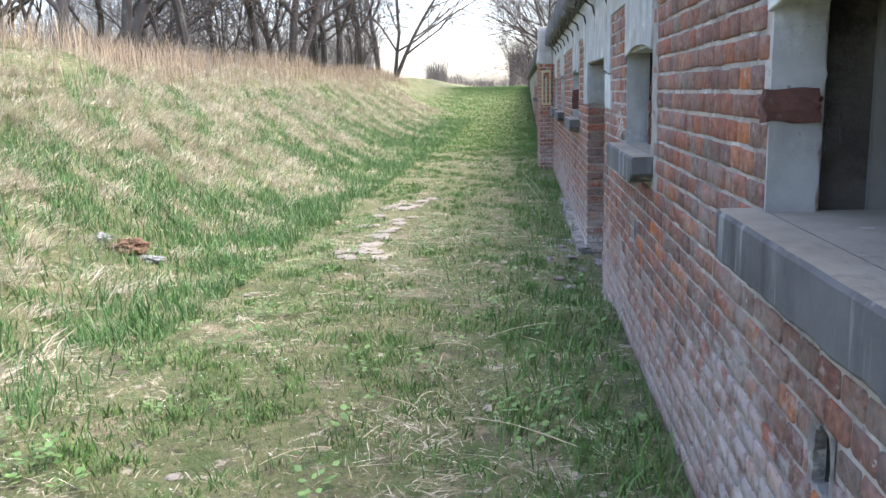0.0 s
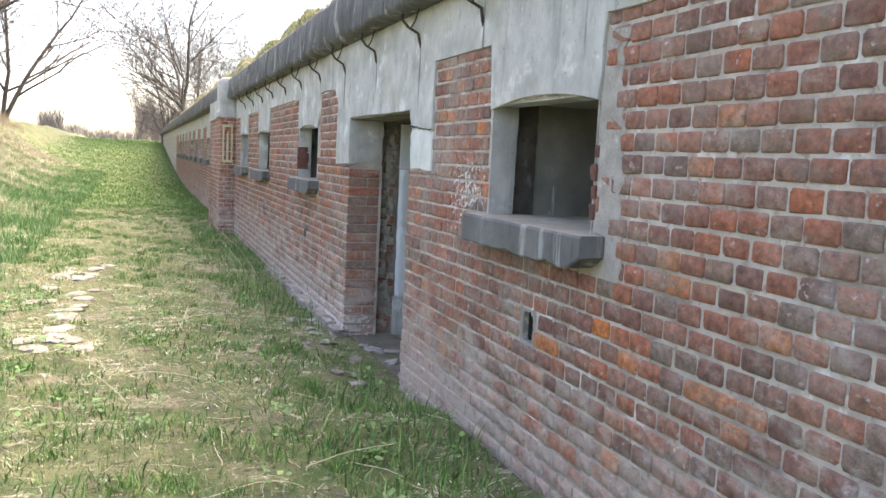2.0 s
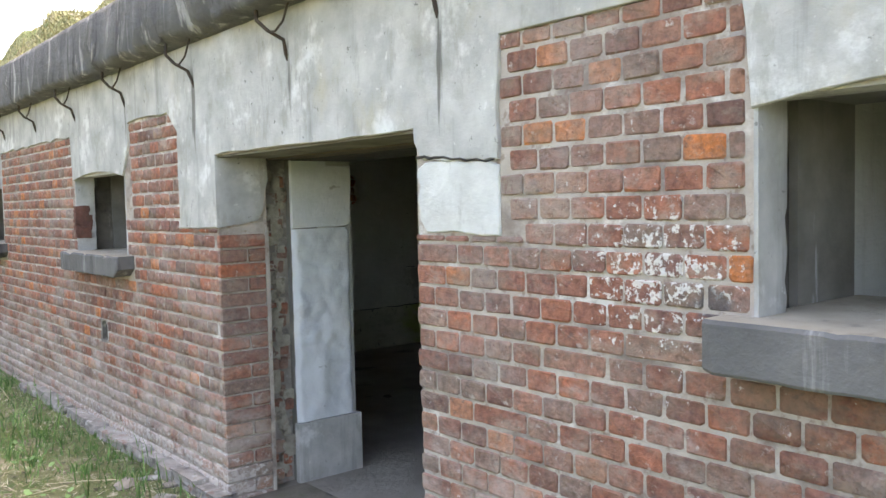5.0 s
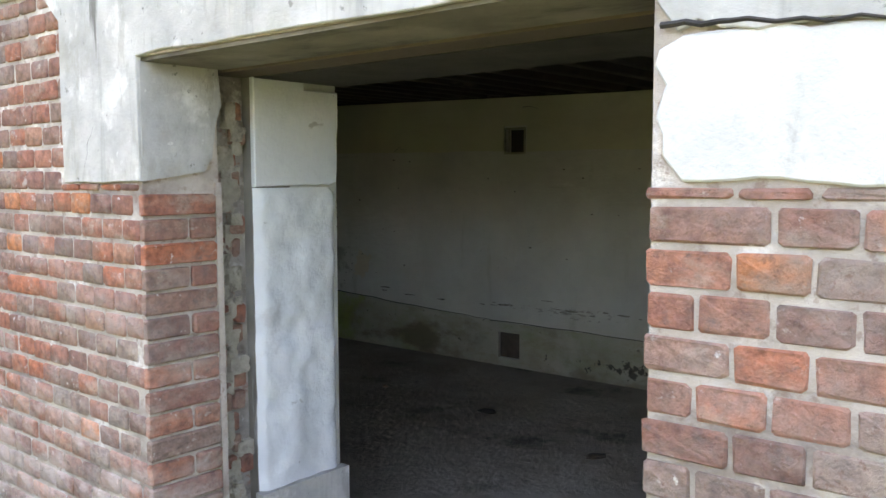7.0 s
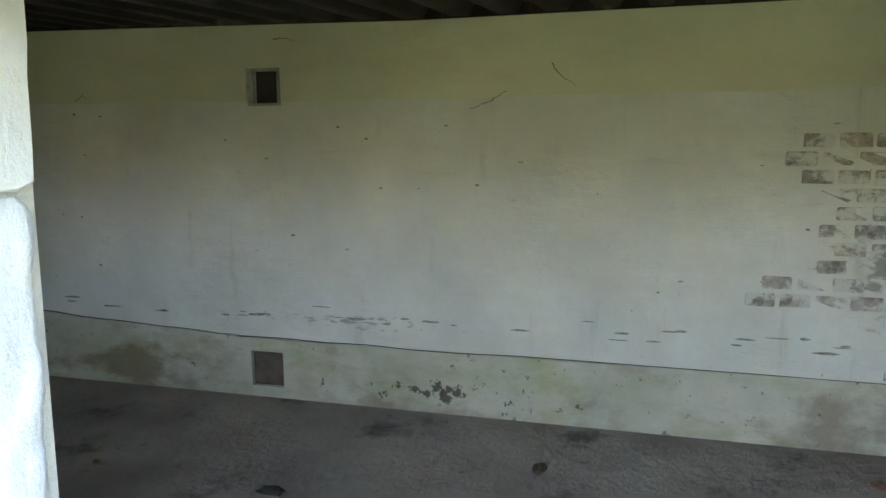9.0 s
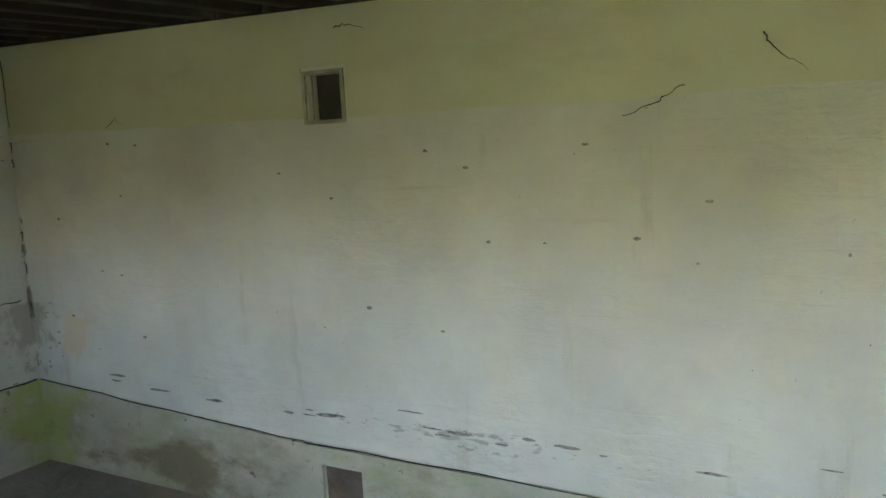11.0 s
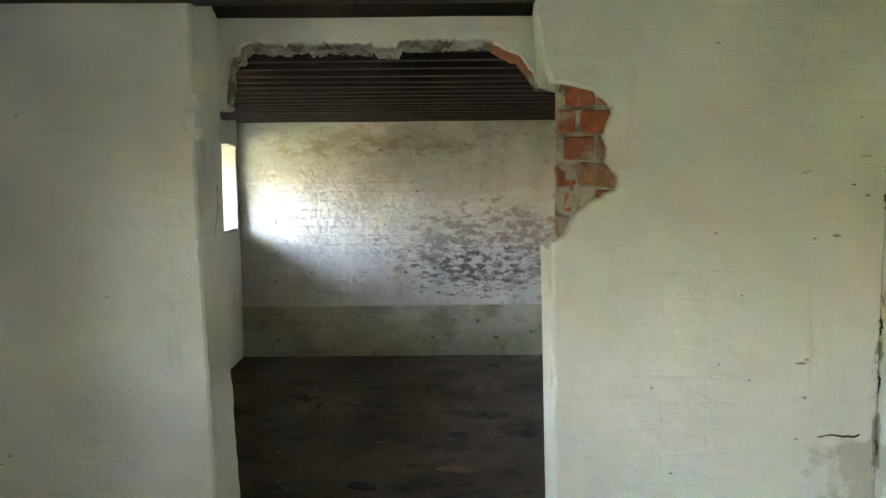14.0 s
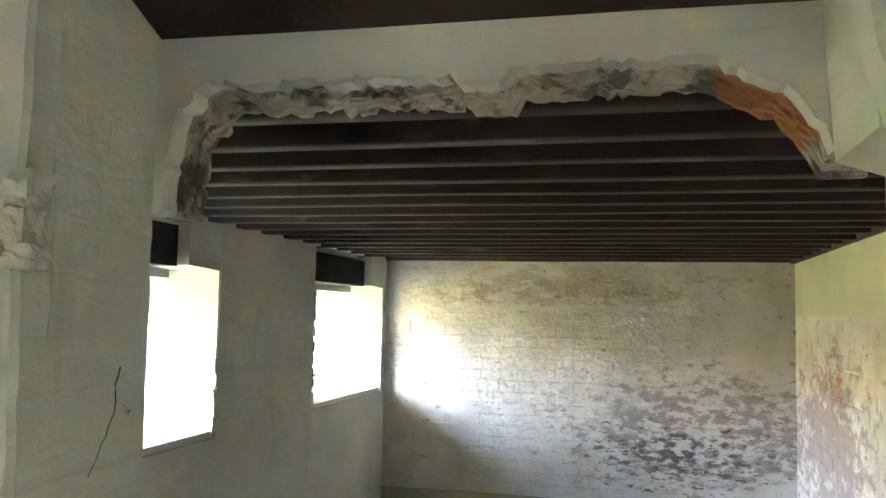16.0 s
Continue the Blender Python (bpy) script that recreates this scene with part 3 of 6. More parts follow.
def band_outline():
    p = [(Y_SOUTH, 2.115)]
    for y0, y1 in WINDOWS[:3]:
        a, b = y0 - 0.02, y1 + 0.02
        p += ragged((p[-1][0] + 0.05, 2.115), (a, 2.115), 0.12, 0.006)[1:]
        p += [(a - 0.012, 2.115)] + ragged((a, 2.10), (a + 0.012, 1.80), 0.08, 0.006)[1:] + lobe(a + 0.02, b - 0.02, WIN_Z1) + ragged((b - 0.012, 1.80), (b, 2.10), 0.08, 0.006)[1:] + [(b + 0.012, 2.115)]
    p += [(-2.14, 2.115)] + ragged((-2.13, 2.10), (-2.12, 1.72), 0.05, 0.006)[1:]
    p += ragged((-2.12, 1.72), (-1.69, 1.74), 0.035, 0.012)
    p += [(-1.682, 1.80), (-1.68, DOOR_Z)] + ragged((-1.66, DOOR_Z - 0.005), (0.0, DOOR_Z + 0.01), 0.12, 0.006)[1:] + [(0.0, DOOR_Z), (0.0, 1.475)]
    p += ragged((0.01, 1.472), (0.47, 1.47), 0.1, 0.004)[1:] + [(0.475, 1.47)] + ragged((0.48, 1.5), (0.475, 2.11), 0.1, 0.004)[1:]
    for y0, y1 in WINDOWS[3:]:
        a, b = y0 - (0.11 if y0 < 2 else 0.03), y1 + 0.02
        p += ragged((p[-1][0], 2.125), (a, 2.125), 0.12, 0.008 if y0 < 4 else 0.012)[1:]
        p += [(a - 0.005, 2.12)] + ragged((a, 2.10), (a + 0.01, 1.86), 0.1, 0.005)[1:] + lobe(y0 + 0.01, b - 0.02, WIN_Z1) + ragged((b - 0.01, 1.80), (b, 2.10), 0.08, 0.006)[1:] + [(b + 0.01, 2.12)]
    p += [(Y_PIER, 2.1), (Y_PIER, 2.455), (Y_SOUTH, 2.455)]
    return p


band = slab("concrete_band", band_outline(), -0.012, 0.0055, concrete_mat, bevel=0.003)
tagged(band, "stained pale concrete band and lintels under the eaves", "wall band", kind="structure")
for y0, y1 in WINDOWS:
    lin = boxes("trim_window_soffit", [(0.0126, STEP_X - 0.001, y0 - 0.0, y1 + 0.0, WIN_Z1 - 0.012, WIN_Z1 + 0.0)], concrete_mat)
    tagged(lin, "pale concrete window soffit", "soffit", kind="structure")
    for yy, s in ((y0, 1), (y1, -1)):
        ya, yb = sorted((yy, yy + s * 0.012))
        rv = slab("trim_window_jamb", [(0.002, WIN_Z0)] + [(0.002, WIN_Z1 - 0.012), (0.137, WIN_Z1 - 0.012)] + ragged((0.135, 1.80), (0.131, WIN_Z0), 0.04, 0.007)[1:] + [(0.131, WIN_Z0)], ya, yb, render_mat if y0 == -4.07 and s == 1 else concrete_mat, axis="y")
        tagged(rv, "pale rendered window jamb", "jamb", kind="structure")
# Underside in a darker, browner tone than the concrete band.
soffit = boxes("trim_door_soffit", [(0.0126, 0.30, DOOR[0], 0.0115, DOOR_Z - 0.012, DOOR_Z - 0.001)], surface("dark_soffit", ((0.13, 0.115, 0.09), (0.26, 0.24, 0.20)), 4.0, [((0.05, 0.042, 0.035), (5.0, 2.0, 5.0), 0.5, 0.66, 0.7, 2.0)], 0.93, 0.6, 40.0, bump2=8.0))
tagged(soffit, "dark brownish concrete door soffit", "soffit", kind="structure")
# white patched block beside the door, and the block over the far jamb
blk = slab("patched_block", ragged((-2.12, 1.47), (-1.70, 1.485), 0.04, 0.008) + ragged((-1.69, 1.49), (-1.70, 1.73), 0.03, 0.012)[1:] + ragged((-1.69, 1.735), (-2.12, 1.715), 0.04, 0.01)[1:] + [(-2.12, 1.70)], -0.006, 0.0055,
           surface("white_patch", ((0.50, 0.50, 0.475), (0.68, 0.68, 0.65)), 5.0, [((0.30, 0.29, 0.26), (6.0, 6.0, 3.0), 0.55, 0.68, 0.6, 9.0), ((0.4, 0.38, 0.34), 6.0, 0.6, 0.72, 0.5, 3.0)], 0.9, 0.5, 30.0, bump2=8.0), bevel=0.004)
tagged(blk, "cracked white plaster patch beside the doorway", "plaster patch", kind="structure")
jb = slab("trim_door_block", [(0.0, 1.475), (0.0, DOOR_Z - 0.013), (0.28, DOOR_Z - 0.013)] + ragged((0.285, 1.78), (0.27, 1.60), 0.05, 0.01) + ragged((0.25, 1.55), (0.2, 1.475), 0.04, 0.008), -0.002, 0.0115, concrete_mat, axis="y")
tagged(jb, "stained concrete block over the brick door jamb", "jamb", kind="structure")
def drift(z, s):
    return noise.noise(Vector((z * 5.0, s, 0.0))) * 0.045 + noise.noise(Vector((z * 17.0, s, 3.0))) * 0.022 + noise.noise(Vector((z * 50.0, s, 6.0))) * 0.008


edge_l = [(-4.085 + (0.035 * max(0.0, noise.noise(Vector((z * 9.0, 2.0, 0.0)))) + 0.012 * noise.noise(Vector((z * 35.0, 2.0, 0.0))) if z < 1.81 else -0.008), z) for z in (1.29 + 0.01 * i for i in range(77))]
edge_r = [(-4.25 - 0.10 * max(0.0, 1.65 - z) + drift(z, 5.0), z) for z in (2.05 - 0.01 * i for i in range(92))]
grey = slab("mortar_patch", edge_l + edge_r + [(-4.30, 1.12), (-4.187, 1.12), (-4.18, 1.28)], -0.0022, 0.0055,
            surface("smeared_mortar", ((0.30, 0.27, 0.24), (0.46, 0.42, 0.38)), 9.0, [((0.60, 0.57, 0.53), 16.0, 0.60, 0.70, 0.6, 2.0), ((0.17, 0.145, 0.13), 7.0, 0.54, 0.68, 0.6, 5.0), ((0.30, 0.16, 0.11), (9.0, 9.0, 16.0), 0.62, 0.68, 0.5, 9.0)], 0.95, 0.8, 60.0, dist=0.012, bump2=16.0), bevel=0.004)
tagged(grey, "smeared grey mortar patch beside the window", "mortar patch", kind="structure")

# ---- sills ----
def sill(y0, y1):
    bm = bmesh.new()
    n = 44
    rows = []
    for i in range(n + 1):
        y = y0 - 0.10 + (y1 - y0 + 0.18) * i / n
        e = 0.006 if i in (0, n) else 0.0
        rough = noise.noise(Vector((y * 7.0, y0, 1.0))) * 0.006 + noise.noise(Vector((y * 26.0, y0, 4.0))) * 0.004
        chip = max(0.0, noise.noise(Vector((y * 5.0, y0 * 3.0, 9.0))) - 0.42) * 0.05
        near = max(0.0, 1.0 - (y - y0 + 0.10) / 0.09) * 0.045
        low = 1.148 + rough + chip + near + e
        f = -0.107 + rough * 0.3 + e
        top = 1.283 - 0.4 * max(0.0, noise.noise(Vector((y * 9.0, 2.0, y0))) - 0.35) * 0.1
        rows.append([bm.verts.new(p) for p in ((0.009, y, low + 0.004), (f + 0.005 + chip * 0.3, y, low), (f, y, low + 0.008), (f, y, top - 0.010), (f + 0.008, y, top), (0.009, y, 1.284))])
    for a, b in zip(rows, rows[1:]):
        for i in range(6):
            k = (i + 1) % 6
            bm.faces.new((a[i], a[k], b[k], b[i]))
    bm.faces.new(rows[0][::-1])
    bm.faces.new(rows[-1])
    bmesh.ops.recalc_face_normals(bm, faces=bm.faces)
    add_box(bm, 0.013, 0.285 if y0 > 3 else 0.618, y0 - (0.0 if y0 > 3 else 0.03), y1 + (0.0 if y0 > 3 else 0.03), 1.20, 1.2835)
    bm.normal_update()
    for f in bm.faces:
        f.material_index = 1 if abs(f.normal.z) > 0.8 and f.calc_center_median().z > 1.26 else 0
    ob = part("window_sill", bm, sill_mat)
    ob.data.materials.append(sill_top_mat)
    return ob


for y0, y1 in WINDOWS:
    s = sill(y0, y1)
    tagged(s, "dark streaked concrete window sill slab with chipped edges", "window sill", group="window sills", kind="structure")
for y0, y1 in FAR_WINDOWS:
    s = boxes("window_sill", [(-0.1, 0.8, y0 - 0.1, y1 + 0.1, 1.15, 1.282)], sill_mat)
    tagged(s, "dark streaked concrete window sill slab", "window sill", group="window sills", kind="structure")

# ---- cornice and roof ----
def cornice(name, ya, yb, shift, step):
    prof = [(0.02, 2.452), (-0.10, 2.447), (-0.158, 2.462), (-0.172, 2.50), (-0.164, 2.66), (-0.156, 2.83), (-0.138, 2.872), (0.02, 2.93), (0.45, 2.95), (0.45, 2.452)]
    prof = [(x, 2.45 + (z - 2.45) * 0.86) for x, z in prof]
    n = int((yb - ya) / step)
    verts, faces = [], []
    k = len(prof)
    for i in range(n + 1):
        y = ya + (yb - ya) * i / n
        for j, (x, z) in enumerate(prof):
            a = 0.022 if 1 <= j <= 7 else 0.0
            d = noise.noise(Vector((y * 2.2, j * 0.6, 0.3))) * a + noise.noise(Vector((y * 9, j * 1.7, 4.3))) * a * 0.9
            chip = max(0.0, noise.noise(Vector((y * 1.9, 7.7, j * 0.15))) + 0.5 * noise.noise(Vector((y * 7.0, 2.7, j * 0.3))) - 0.16) * 0.15 if j in (1, 2, 3) else 0.0
            verts.append((x + shift + d + chip, y, z + d * 0.6 + chip * 0.3))
        if i:
            for j in range(k):
                a, b = (i - 1) * k + j, (i - 1) * k + (j + 1) % k
                faces.append((a, b, b + k, a + k))
    ob = np_mesh(name, verts, faces, dark_concrete_mat)
    return tagged(ob, "dark rain-streaked concrete eaves slab with chipped lower edge", "eaves", kind="structure")


cornice("cornice", Y_SOUTH, Y_PIER, 0.0, 0.03)
cornice("cornice_north", Y_PIER + 0.5, Y_NORTH, -0.06, 0.25)
cap = slab("pier_cap", [(-0.34, 2.12), (-0.34, 2.22), (-0.31, 2.26), (-0.31, 2.78), (-0.26, 2.84), (0.3, 2.86), (0.3, 2.12)], Y_PIER - 0.02, Y_PIER + 0.5, concrete_mat, axis="y", bevel=0.015)
tagged(cap, "pale concrete block capping the brick pier", "pier cap", kind="structure")
band2 = boxes("concrete_band_north", [(-0.29, 0.012, Y_PIER + 0.5, Y_PIER_END, 2.12, 2.46), (-0.012, 0.0125, Y_PIER_END, Y_NORTH, 2.12, 2.455)], concrete_mat)
tagged(band2, "pale concrete band under the eaves", "wall band", kind="structure")
for y0, y1 in FAR_WINDOWS:
    lb = slab("trim_far_lobe", [(y0, 2.12), (y0, WIN_Z1)] + lobe(y0 + 0.02, y1 - 0.02, WIN_Z1) + [(y1, WIN_Z1), (y1, 2.12)], -0.012, 0.0125, concrete_mat)
    tagged(lb, "pale concrete lintel over a window", "lintel", kind="structure")

roof_slab = boxes("roof_slab", [(0.45, 4.6, Y_SOUTH, Y_NORTH, 2.27, 2.85)], mortar_mat)
tagged(roof_slab, "concrete roof slab over the rooms", "roof", kind="structure")


# ---- rooms ----
def plain(name, item, material, label, cat="wall"):
    return tagged(boxes(name, [item], material), label, cat, kind="structure")


dirt_mat = surface("dark_earth", ((0.06, 0.043, 0.030), (0.13, 0.098, 0.070)), 1.9, [((0.025, 0.02, 0.017), 2.2, 0.50, 0.66, 0.8, 1.0), ((0.14, 0.12, 0.10), 4.0, 0.60, 0.72, 0.5, 3.0), ((0.015, 0.012, 0.01), 7.0, 0.62, 0.70, 0.8, 6.0)], 0.95, 1.0, 20.0, dist=0.03, bump2=4.0)
plain("floor_north", (0.28, 4.2, 3.5, FAR_Y + 0.3, -0.3, 0.02), dirt_mat, "dark earth-strewn floor of the far room", "floor")
plain("floor", (0.28, 4.2, Y_SOUTH + 0.1, 3.5, -0.3, 0.02), floor_mat, "dark damp earth-covered concrete floor", "floor")
tagged(boxes("door_lintel_beam", [(0.30, 0.44, DOOR[0] - 0.08, 0.09, DOOR_Z - 0.02, DOOR_Z + 0.019)], surface("old_beam", ((0.06, 0.045, 0.032), (0.13, 0.10, 0.07)), (3.0, 1.0, 9.0), rough=0.9, bump=0.6)), "dark old timber lintel beams in the doorway", "beam", kind="structure")
# Added dark cover, so the white lintel underside reads dark.
plain("door_lintel_cover", (0.451, INNER_X + 0.003, DOOR[0] - 0.044, 0.033, DOOR_Z - 0.022, DOOR_Z - 0.001), dark_mat, "dark cover added under the door lintel", "lintel")
plain("door_threshold", (0.07, 0.46, DOOR[0] + 0.02, 0.0, -0.2, 0.026), surface("dirty_threshold", ((0.11, 0.09, 0.065), (0.22, 0.19, 0.145)), 4.0, [((0.12, 0.15, 0.06), 3.0, 0.52, 0.66, 0.6, 2.0), ((0.05, 0.04, 0.035), 8.0, 0.56, 0.68, 0.7, 4.0)], 0.95, 0.9, 30.0, dist=0.02, bump2=7.0), "worn grey threshold slab strewn with dirt", "threshold")
VENT = (1.285, 1.452, 1.67, 1.842)
LOW = (1.318, 1.519, 0.083, 0.284)
y_room0 = -5.1
back_items = []
for za, zb, hs in ((-0.3, 0.083, []), (0.083, 0.284, [LOW]), (0.284, 1.67, []), (1.67, 1.842, [VENT]), (1.842, 2.3, [])):
    y = Y_SOUTH
    for h in hs:
        back_items.append((BACK_X, 4.4, y, h[0], za, zb))
        y = h[1]
    back_items.append((BACK_X, 4.4, y, CROSS_Y + 0.3, za, zb))
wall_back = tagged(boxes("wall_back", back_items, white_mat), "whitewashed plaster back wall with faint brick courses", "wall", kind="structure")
# Dark plug added in the vent hole, its colour standing in for shade.
plain("wall_back_vent_plug", (BACK_X + 0.06, 4.39, 1.286, 1.451, 1.671, 1.841), dark_mat, "dark plug added in the wall vent to stand in for shade")
# Added dark plate fills the low hole, giving its shade as colour.
plain("wall_back_low_plug", (BACK_X + 0.015, 4.39, 1.319, 1.518, 0.084, 0.283), surface("dark_hole_plate", ((0.07, 0.055, 0.045), (0.14, 0.11, 0.085)), 12.0, rough=0.85, bump=0.5), "dark plate added to fill the low vent hole")
seam = [(Y_SOUTH, 2.3)] + [(Y_SOUTH, 1.70)] + ragged((-5.0, 1.69), (1.22, 1.672), 0.2, 0.006) + [(1.262, 1.672), (1.262, 1.87), (1.475, 1.87), (1.475, 1.68)] + ragged((1.5, 1.68), (CROSS_Y, 1.70), 0.2, 0.006) + [(CROSS_Y, 1.70), (CROSS_Y, 2.3)]
upper = slab("wall_back_upper", seam, BACK_X - 0.007, BACK_X + 0.001, yellow_white_mat)
tagged(upper, "yellowed whitewash strip under the ceiling", "wall", kind="structure")
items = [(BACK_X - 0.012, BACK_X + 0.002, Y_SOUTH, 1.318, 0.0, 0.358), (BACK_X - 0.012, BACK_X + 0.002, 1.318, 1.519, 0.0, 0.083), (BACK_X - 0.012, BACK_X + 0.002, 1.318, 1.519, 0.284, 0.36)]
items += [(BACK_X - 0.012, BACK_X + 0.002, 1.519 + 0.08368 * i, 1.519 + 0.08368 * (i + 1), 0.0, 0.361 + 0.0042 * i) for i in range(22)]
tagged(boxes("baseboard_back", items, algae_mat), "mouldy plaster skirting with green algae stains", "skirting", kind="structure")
plain("wall_divider", (INNER_X, BACK_X, y_room0 - 0.3, y_room0, -0.1, 2.3), white_mat, "whitewashed dividing wall")
plain("wall_south", (0.0, 4.4, Y_SOUTH - 0.3, Y_SOUTH, -0.3, 2.9), mortar_mat, "plain end wall")


def ceiling(name, y0, y1, x0, x1, pitch, flange, depth, level, rise=0.0):
    """Steel ribs with a flat lower flange and sloping webs, and a closing angle along both side walls."""
    prof = [(0.0, 0.0), (flange, 0.0), (flange + 0.16 * (pitch - flange), depth), (pitch - 0.16 * (pitch - flange), depth)]
    verts, faces, xs = [], [], np.linspace(x0, x1, 9)
    n = int((y1 - y0) / pitch)
    rows = [(y0 + i * pitch + a, z) for i in range(n) for a, z in prof] + [(y1, 0.0)]
    for i, (y, z) in enumerate(rows):
        up = level + rise * min(1.0, max(0.0, (y - 0.5) / 2.9))
        for x in xs:
            verts.append((x, y, z + up + 0.006 * noise.noise(Vector((x * 1.3, y * 3.0, 2.0)))))
        if i:
            for j in range(8):
                a = (i - 1) * 9 + j
                faces.append((a, a + 9, a + 10, a + 1))
    for xa, xb in ((x0, x0 + 0.03), (x1 - 0.03, x1)):
        for ya, yb in ((y0, 0.5), (0.5, y1)) if rise else ((y0, y1),):
            o = len(verts)
            za, zb = [level - 0.006 + rise * min(1.0, max(0.0, (y - 0.5) / 2.9)) for y in (ya, yb)]
            verts += [(xa, ya, za), (xb, ya, za), (xb, yb, zb), (xa, yb, zb), (xa, ya, 2.26), (xb, ya, 2.26), (xb, yb, 2.26), (xa, yb, 2.26)]
            faces += [tuple(o + i for i in f) for f in ((0, 3, 2, 1), (4, 5, 6, 7), (0, 1, 5, 4), (1, 2, 6, 5), (2, 3, 7, 6), (3, 0, 4, 7))]
    ob = np_mesh(name, verts, faces, rust_mat)
    return tagged(ob, "dark rusted ribbed steel ceiling", "ceiling", kind="structure")


ceiling("ceiling", Y_SOUTH, CROSS_Y2, INNER_X - 0.24, BACK_X - 0.002, 0.24, 0.10, 0.05, CEIL - 0.012, 0.07)
ceiling("ceiling_north", CROSS_Y2 + 0.002, FAR_Y - 0.012, INNER_X - 0.22, BACK2_X - 0.003, 0.262, 0.085, 0.13, CEIL)

# cross wall with the broken opening
OL, OR = 1.925, 2.945
L_CUT = [(INNER_X, 0.0), (INNER_X, 2.2), (OL, 2.2)] + ragged((OL, 2.1), (OL, 1.90), 0.03, 0.003) + ragged((OL - 0.006, 1.86), (OL - 0.028, 1.81), 0.012, 0.004) + ragged((OL - 0.026, 1.80), (OL, 1.74), 0.012, 0.004) + ragged((OL, 1.70), (OL + 0.045, 0.0), 0.03, 0.003) + [(OL + 0.045, 0.0)]
L_CORE = [(INNER_X, 0.0), (INNER_X, 2.2), (OL + 0.002, 2.2)] + ragged((OL, 2.1), (OL + 0.002, 1.2), 0.03, 0.002) + ragged((OL + 0.002, 1.2), (OL + 0.047, 0.0), 0.03, 0.002) + [(OL + 0.047, 0.0)]
tagged(slab("wall_cross_west_core", L_CORE, CROSS_Y + 0.06, CROSS_Y + 0.29, white_mat, axis="y"), "whitewashed jamb of the cross wall opening", "wall", kind="structure")
cl = slab("wall_cross_west", L_CUT, CROSS_Y, CROSS_Y + 0.06, white_mat, axis="y", bevel=0.008)
tagged(cl, "whitewashed cross wall with chipped opening edge", "wall", kind="structure")
PATCH = ragged((OR, 1.905), (OR + 0.17, 1.87), 0.025, 0.008) + ragged((OR + 0.17, 1.87), (OR + 0.15, 1.70), 0.025, 0.01)[1:] + ragged((OR + 0.15, 1.70), (OR + 0.21, 1.61), 0.02, 0.008)[1:] + ragged((OR + 0.21, 1.61), (OR + 0.08, 1.55), 0.02, 0.008)[1:] + ragged((OR + 0.08, 1.55), (OR + 0.02, 1.455), 0.02, 0.006)[1:] + [(OR + 0.005, 1.45)]
R_CUT = [(BACK_X, 0.0), (BACK_X, 2.2), (OR - 0.04, 2.2)] + ragged((OR - 0.05, 2.1), (OR - 0.01, 1.93), 0.05, 0.008) + PATCH + ragged((OR, 1.42), (OR + 0.03, 0.0), 0.09, 0.006) + [(OR + 0.03, 0.0)]
cr = slab("wall_cross_east", R_CUT, CROSS_Y, CROSS_Y + 0.07, white_mat, axis="y", bevel=0.006)
tagged(cr, "whitewashed cross wall with a broken corner", "wall", kind="structure")
tagged(slab("wall_cross_east_core", [(BACK_X, 0.0), (BACK_X, 2.2), (OR - 0.03, 2.2), (OR - 0.01, 1.92), (OR + 0.05, 1.90), (OR + 0.05, 1.47), (OR, 1.42), (OR + 0.03, 0.0)], CROSS_Y + 0.07, CROSS_Y + 0.29, white_mat, axis="y"), "masonry core of the cross wall", "wall", kind="structure")
# thin screen wall set back in the opening
hole = [(OL - 0.03, 1.86)] + ragged((1.935, 1.86), (1.945, 1.975), 0.012, 0.005) + ragged((1.95, 1.99), (2.0, 2.055), 0.012, 0.006) + ragged((2.01, 2.06), (2.12, 2.05), 0.012, 0.007) + ragged((2.12, 2.05), (2.42, 2.055), 0.012, 0.006) + ragged((2.42, 2.035), (2.50, 2.04), 0.012, 0.006) + ragged((2.50, 2.06), (2.78, 2.065), 0.012, 0.005) + ragged((2.78, 2.06), (2.89, 2.01), 0.012, 0.005) + ragged((2.89, 2.005), (2.93, 1.95), 0.012, 0.004) + [(2.935, 1.93)]
lint = [(OL - 0.06, 2.2), (OL - 0.06, 1.86)] + hole + [(OR + 0.06, 1.93), (OR + 0.06, 2.2)]
raised = [(a, z + (0.010 if 1.9 < z < 2.1 else 0.0) + random.uniform(-0.003, 0.003)) for a, z in lint]
for k in range(5):
    y_k = CROSS_Y + 0.34 + 0.018 * k
    out_k = [(a + random.uniform(-0.004, 0.004), z + (random.uniform(-0.004, 0.004) + 0.012 - 0.005 * k if 1.9 < z < 2.1 else 0.0)) for a, z in lint]
    tagged(slab("wall_cross_broken_edge", out_k, y_k, y_k + 0.018, broken_mat, axis="y"), "crumbling broken plaster and brick under the lintel", "lintel", kind="structure")
sc = slab("wall_cross_lintel", raised, CROSS_Y + 0.292, CROSS_Y + 0.34, white_mat, axis="y")
tagged(sc, "whitewashed lintel with a ragged broken underside", "lintel", kind="structure")
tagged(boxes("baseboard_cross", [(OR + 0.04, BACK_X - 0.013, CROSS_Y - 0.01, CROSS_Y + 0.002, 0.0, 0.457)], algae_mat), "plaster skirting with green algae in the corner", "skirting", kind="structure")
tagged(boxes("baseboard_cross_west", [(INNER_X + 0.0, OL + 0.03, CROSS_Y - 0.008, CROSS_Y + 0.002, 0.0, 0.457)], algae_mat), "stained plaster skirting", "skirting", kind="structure")

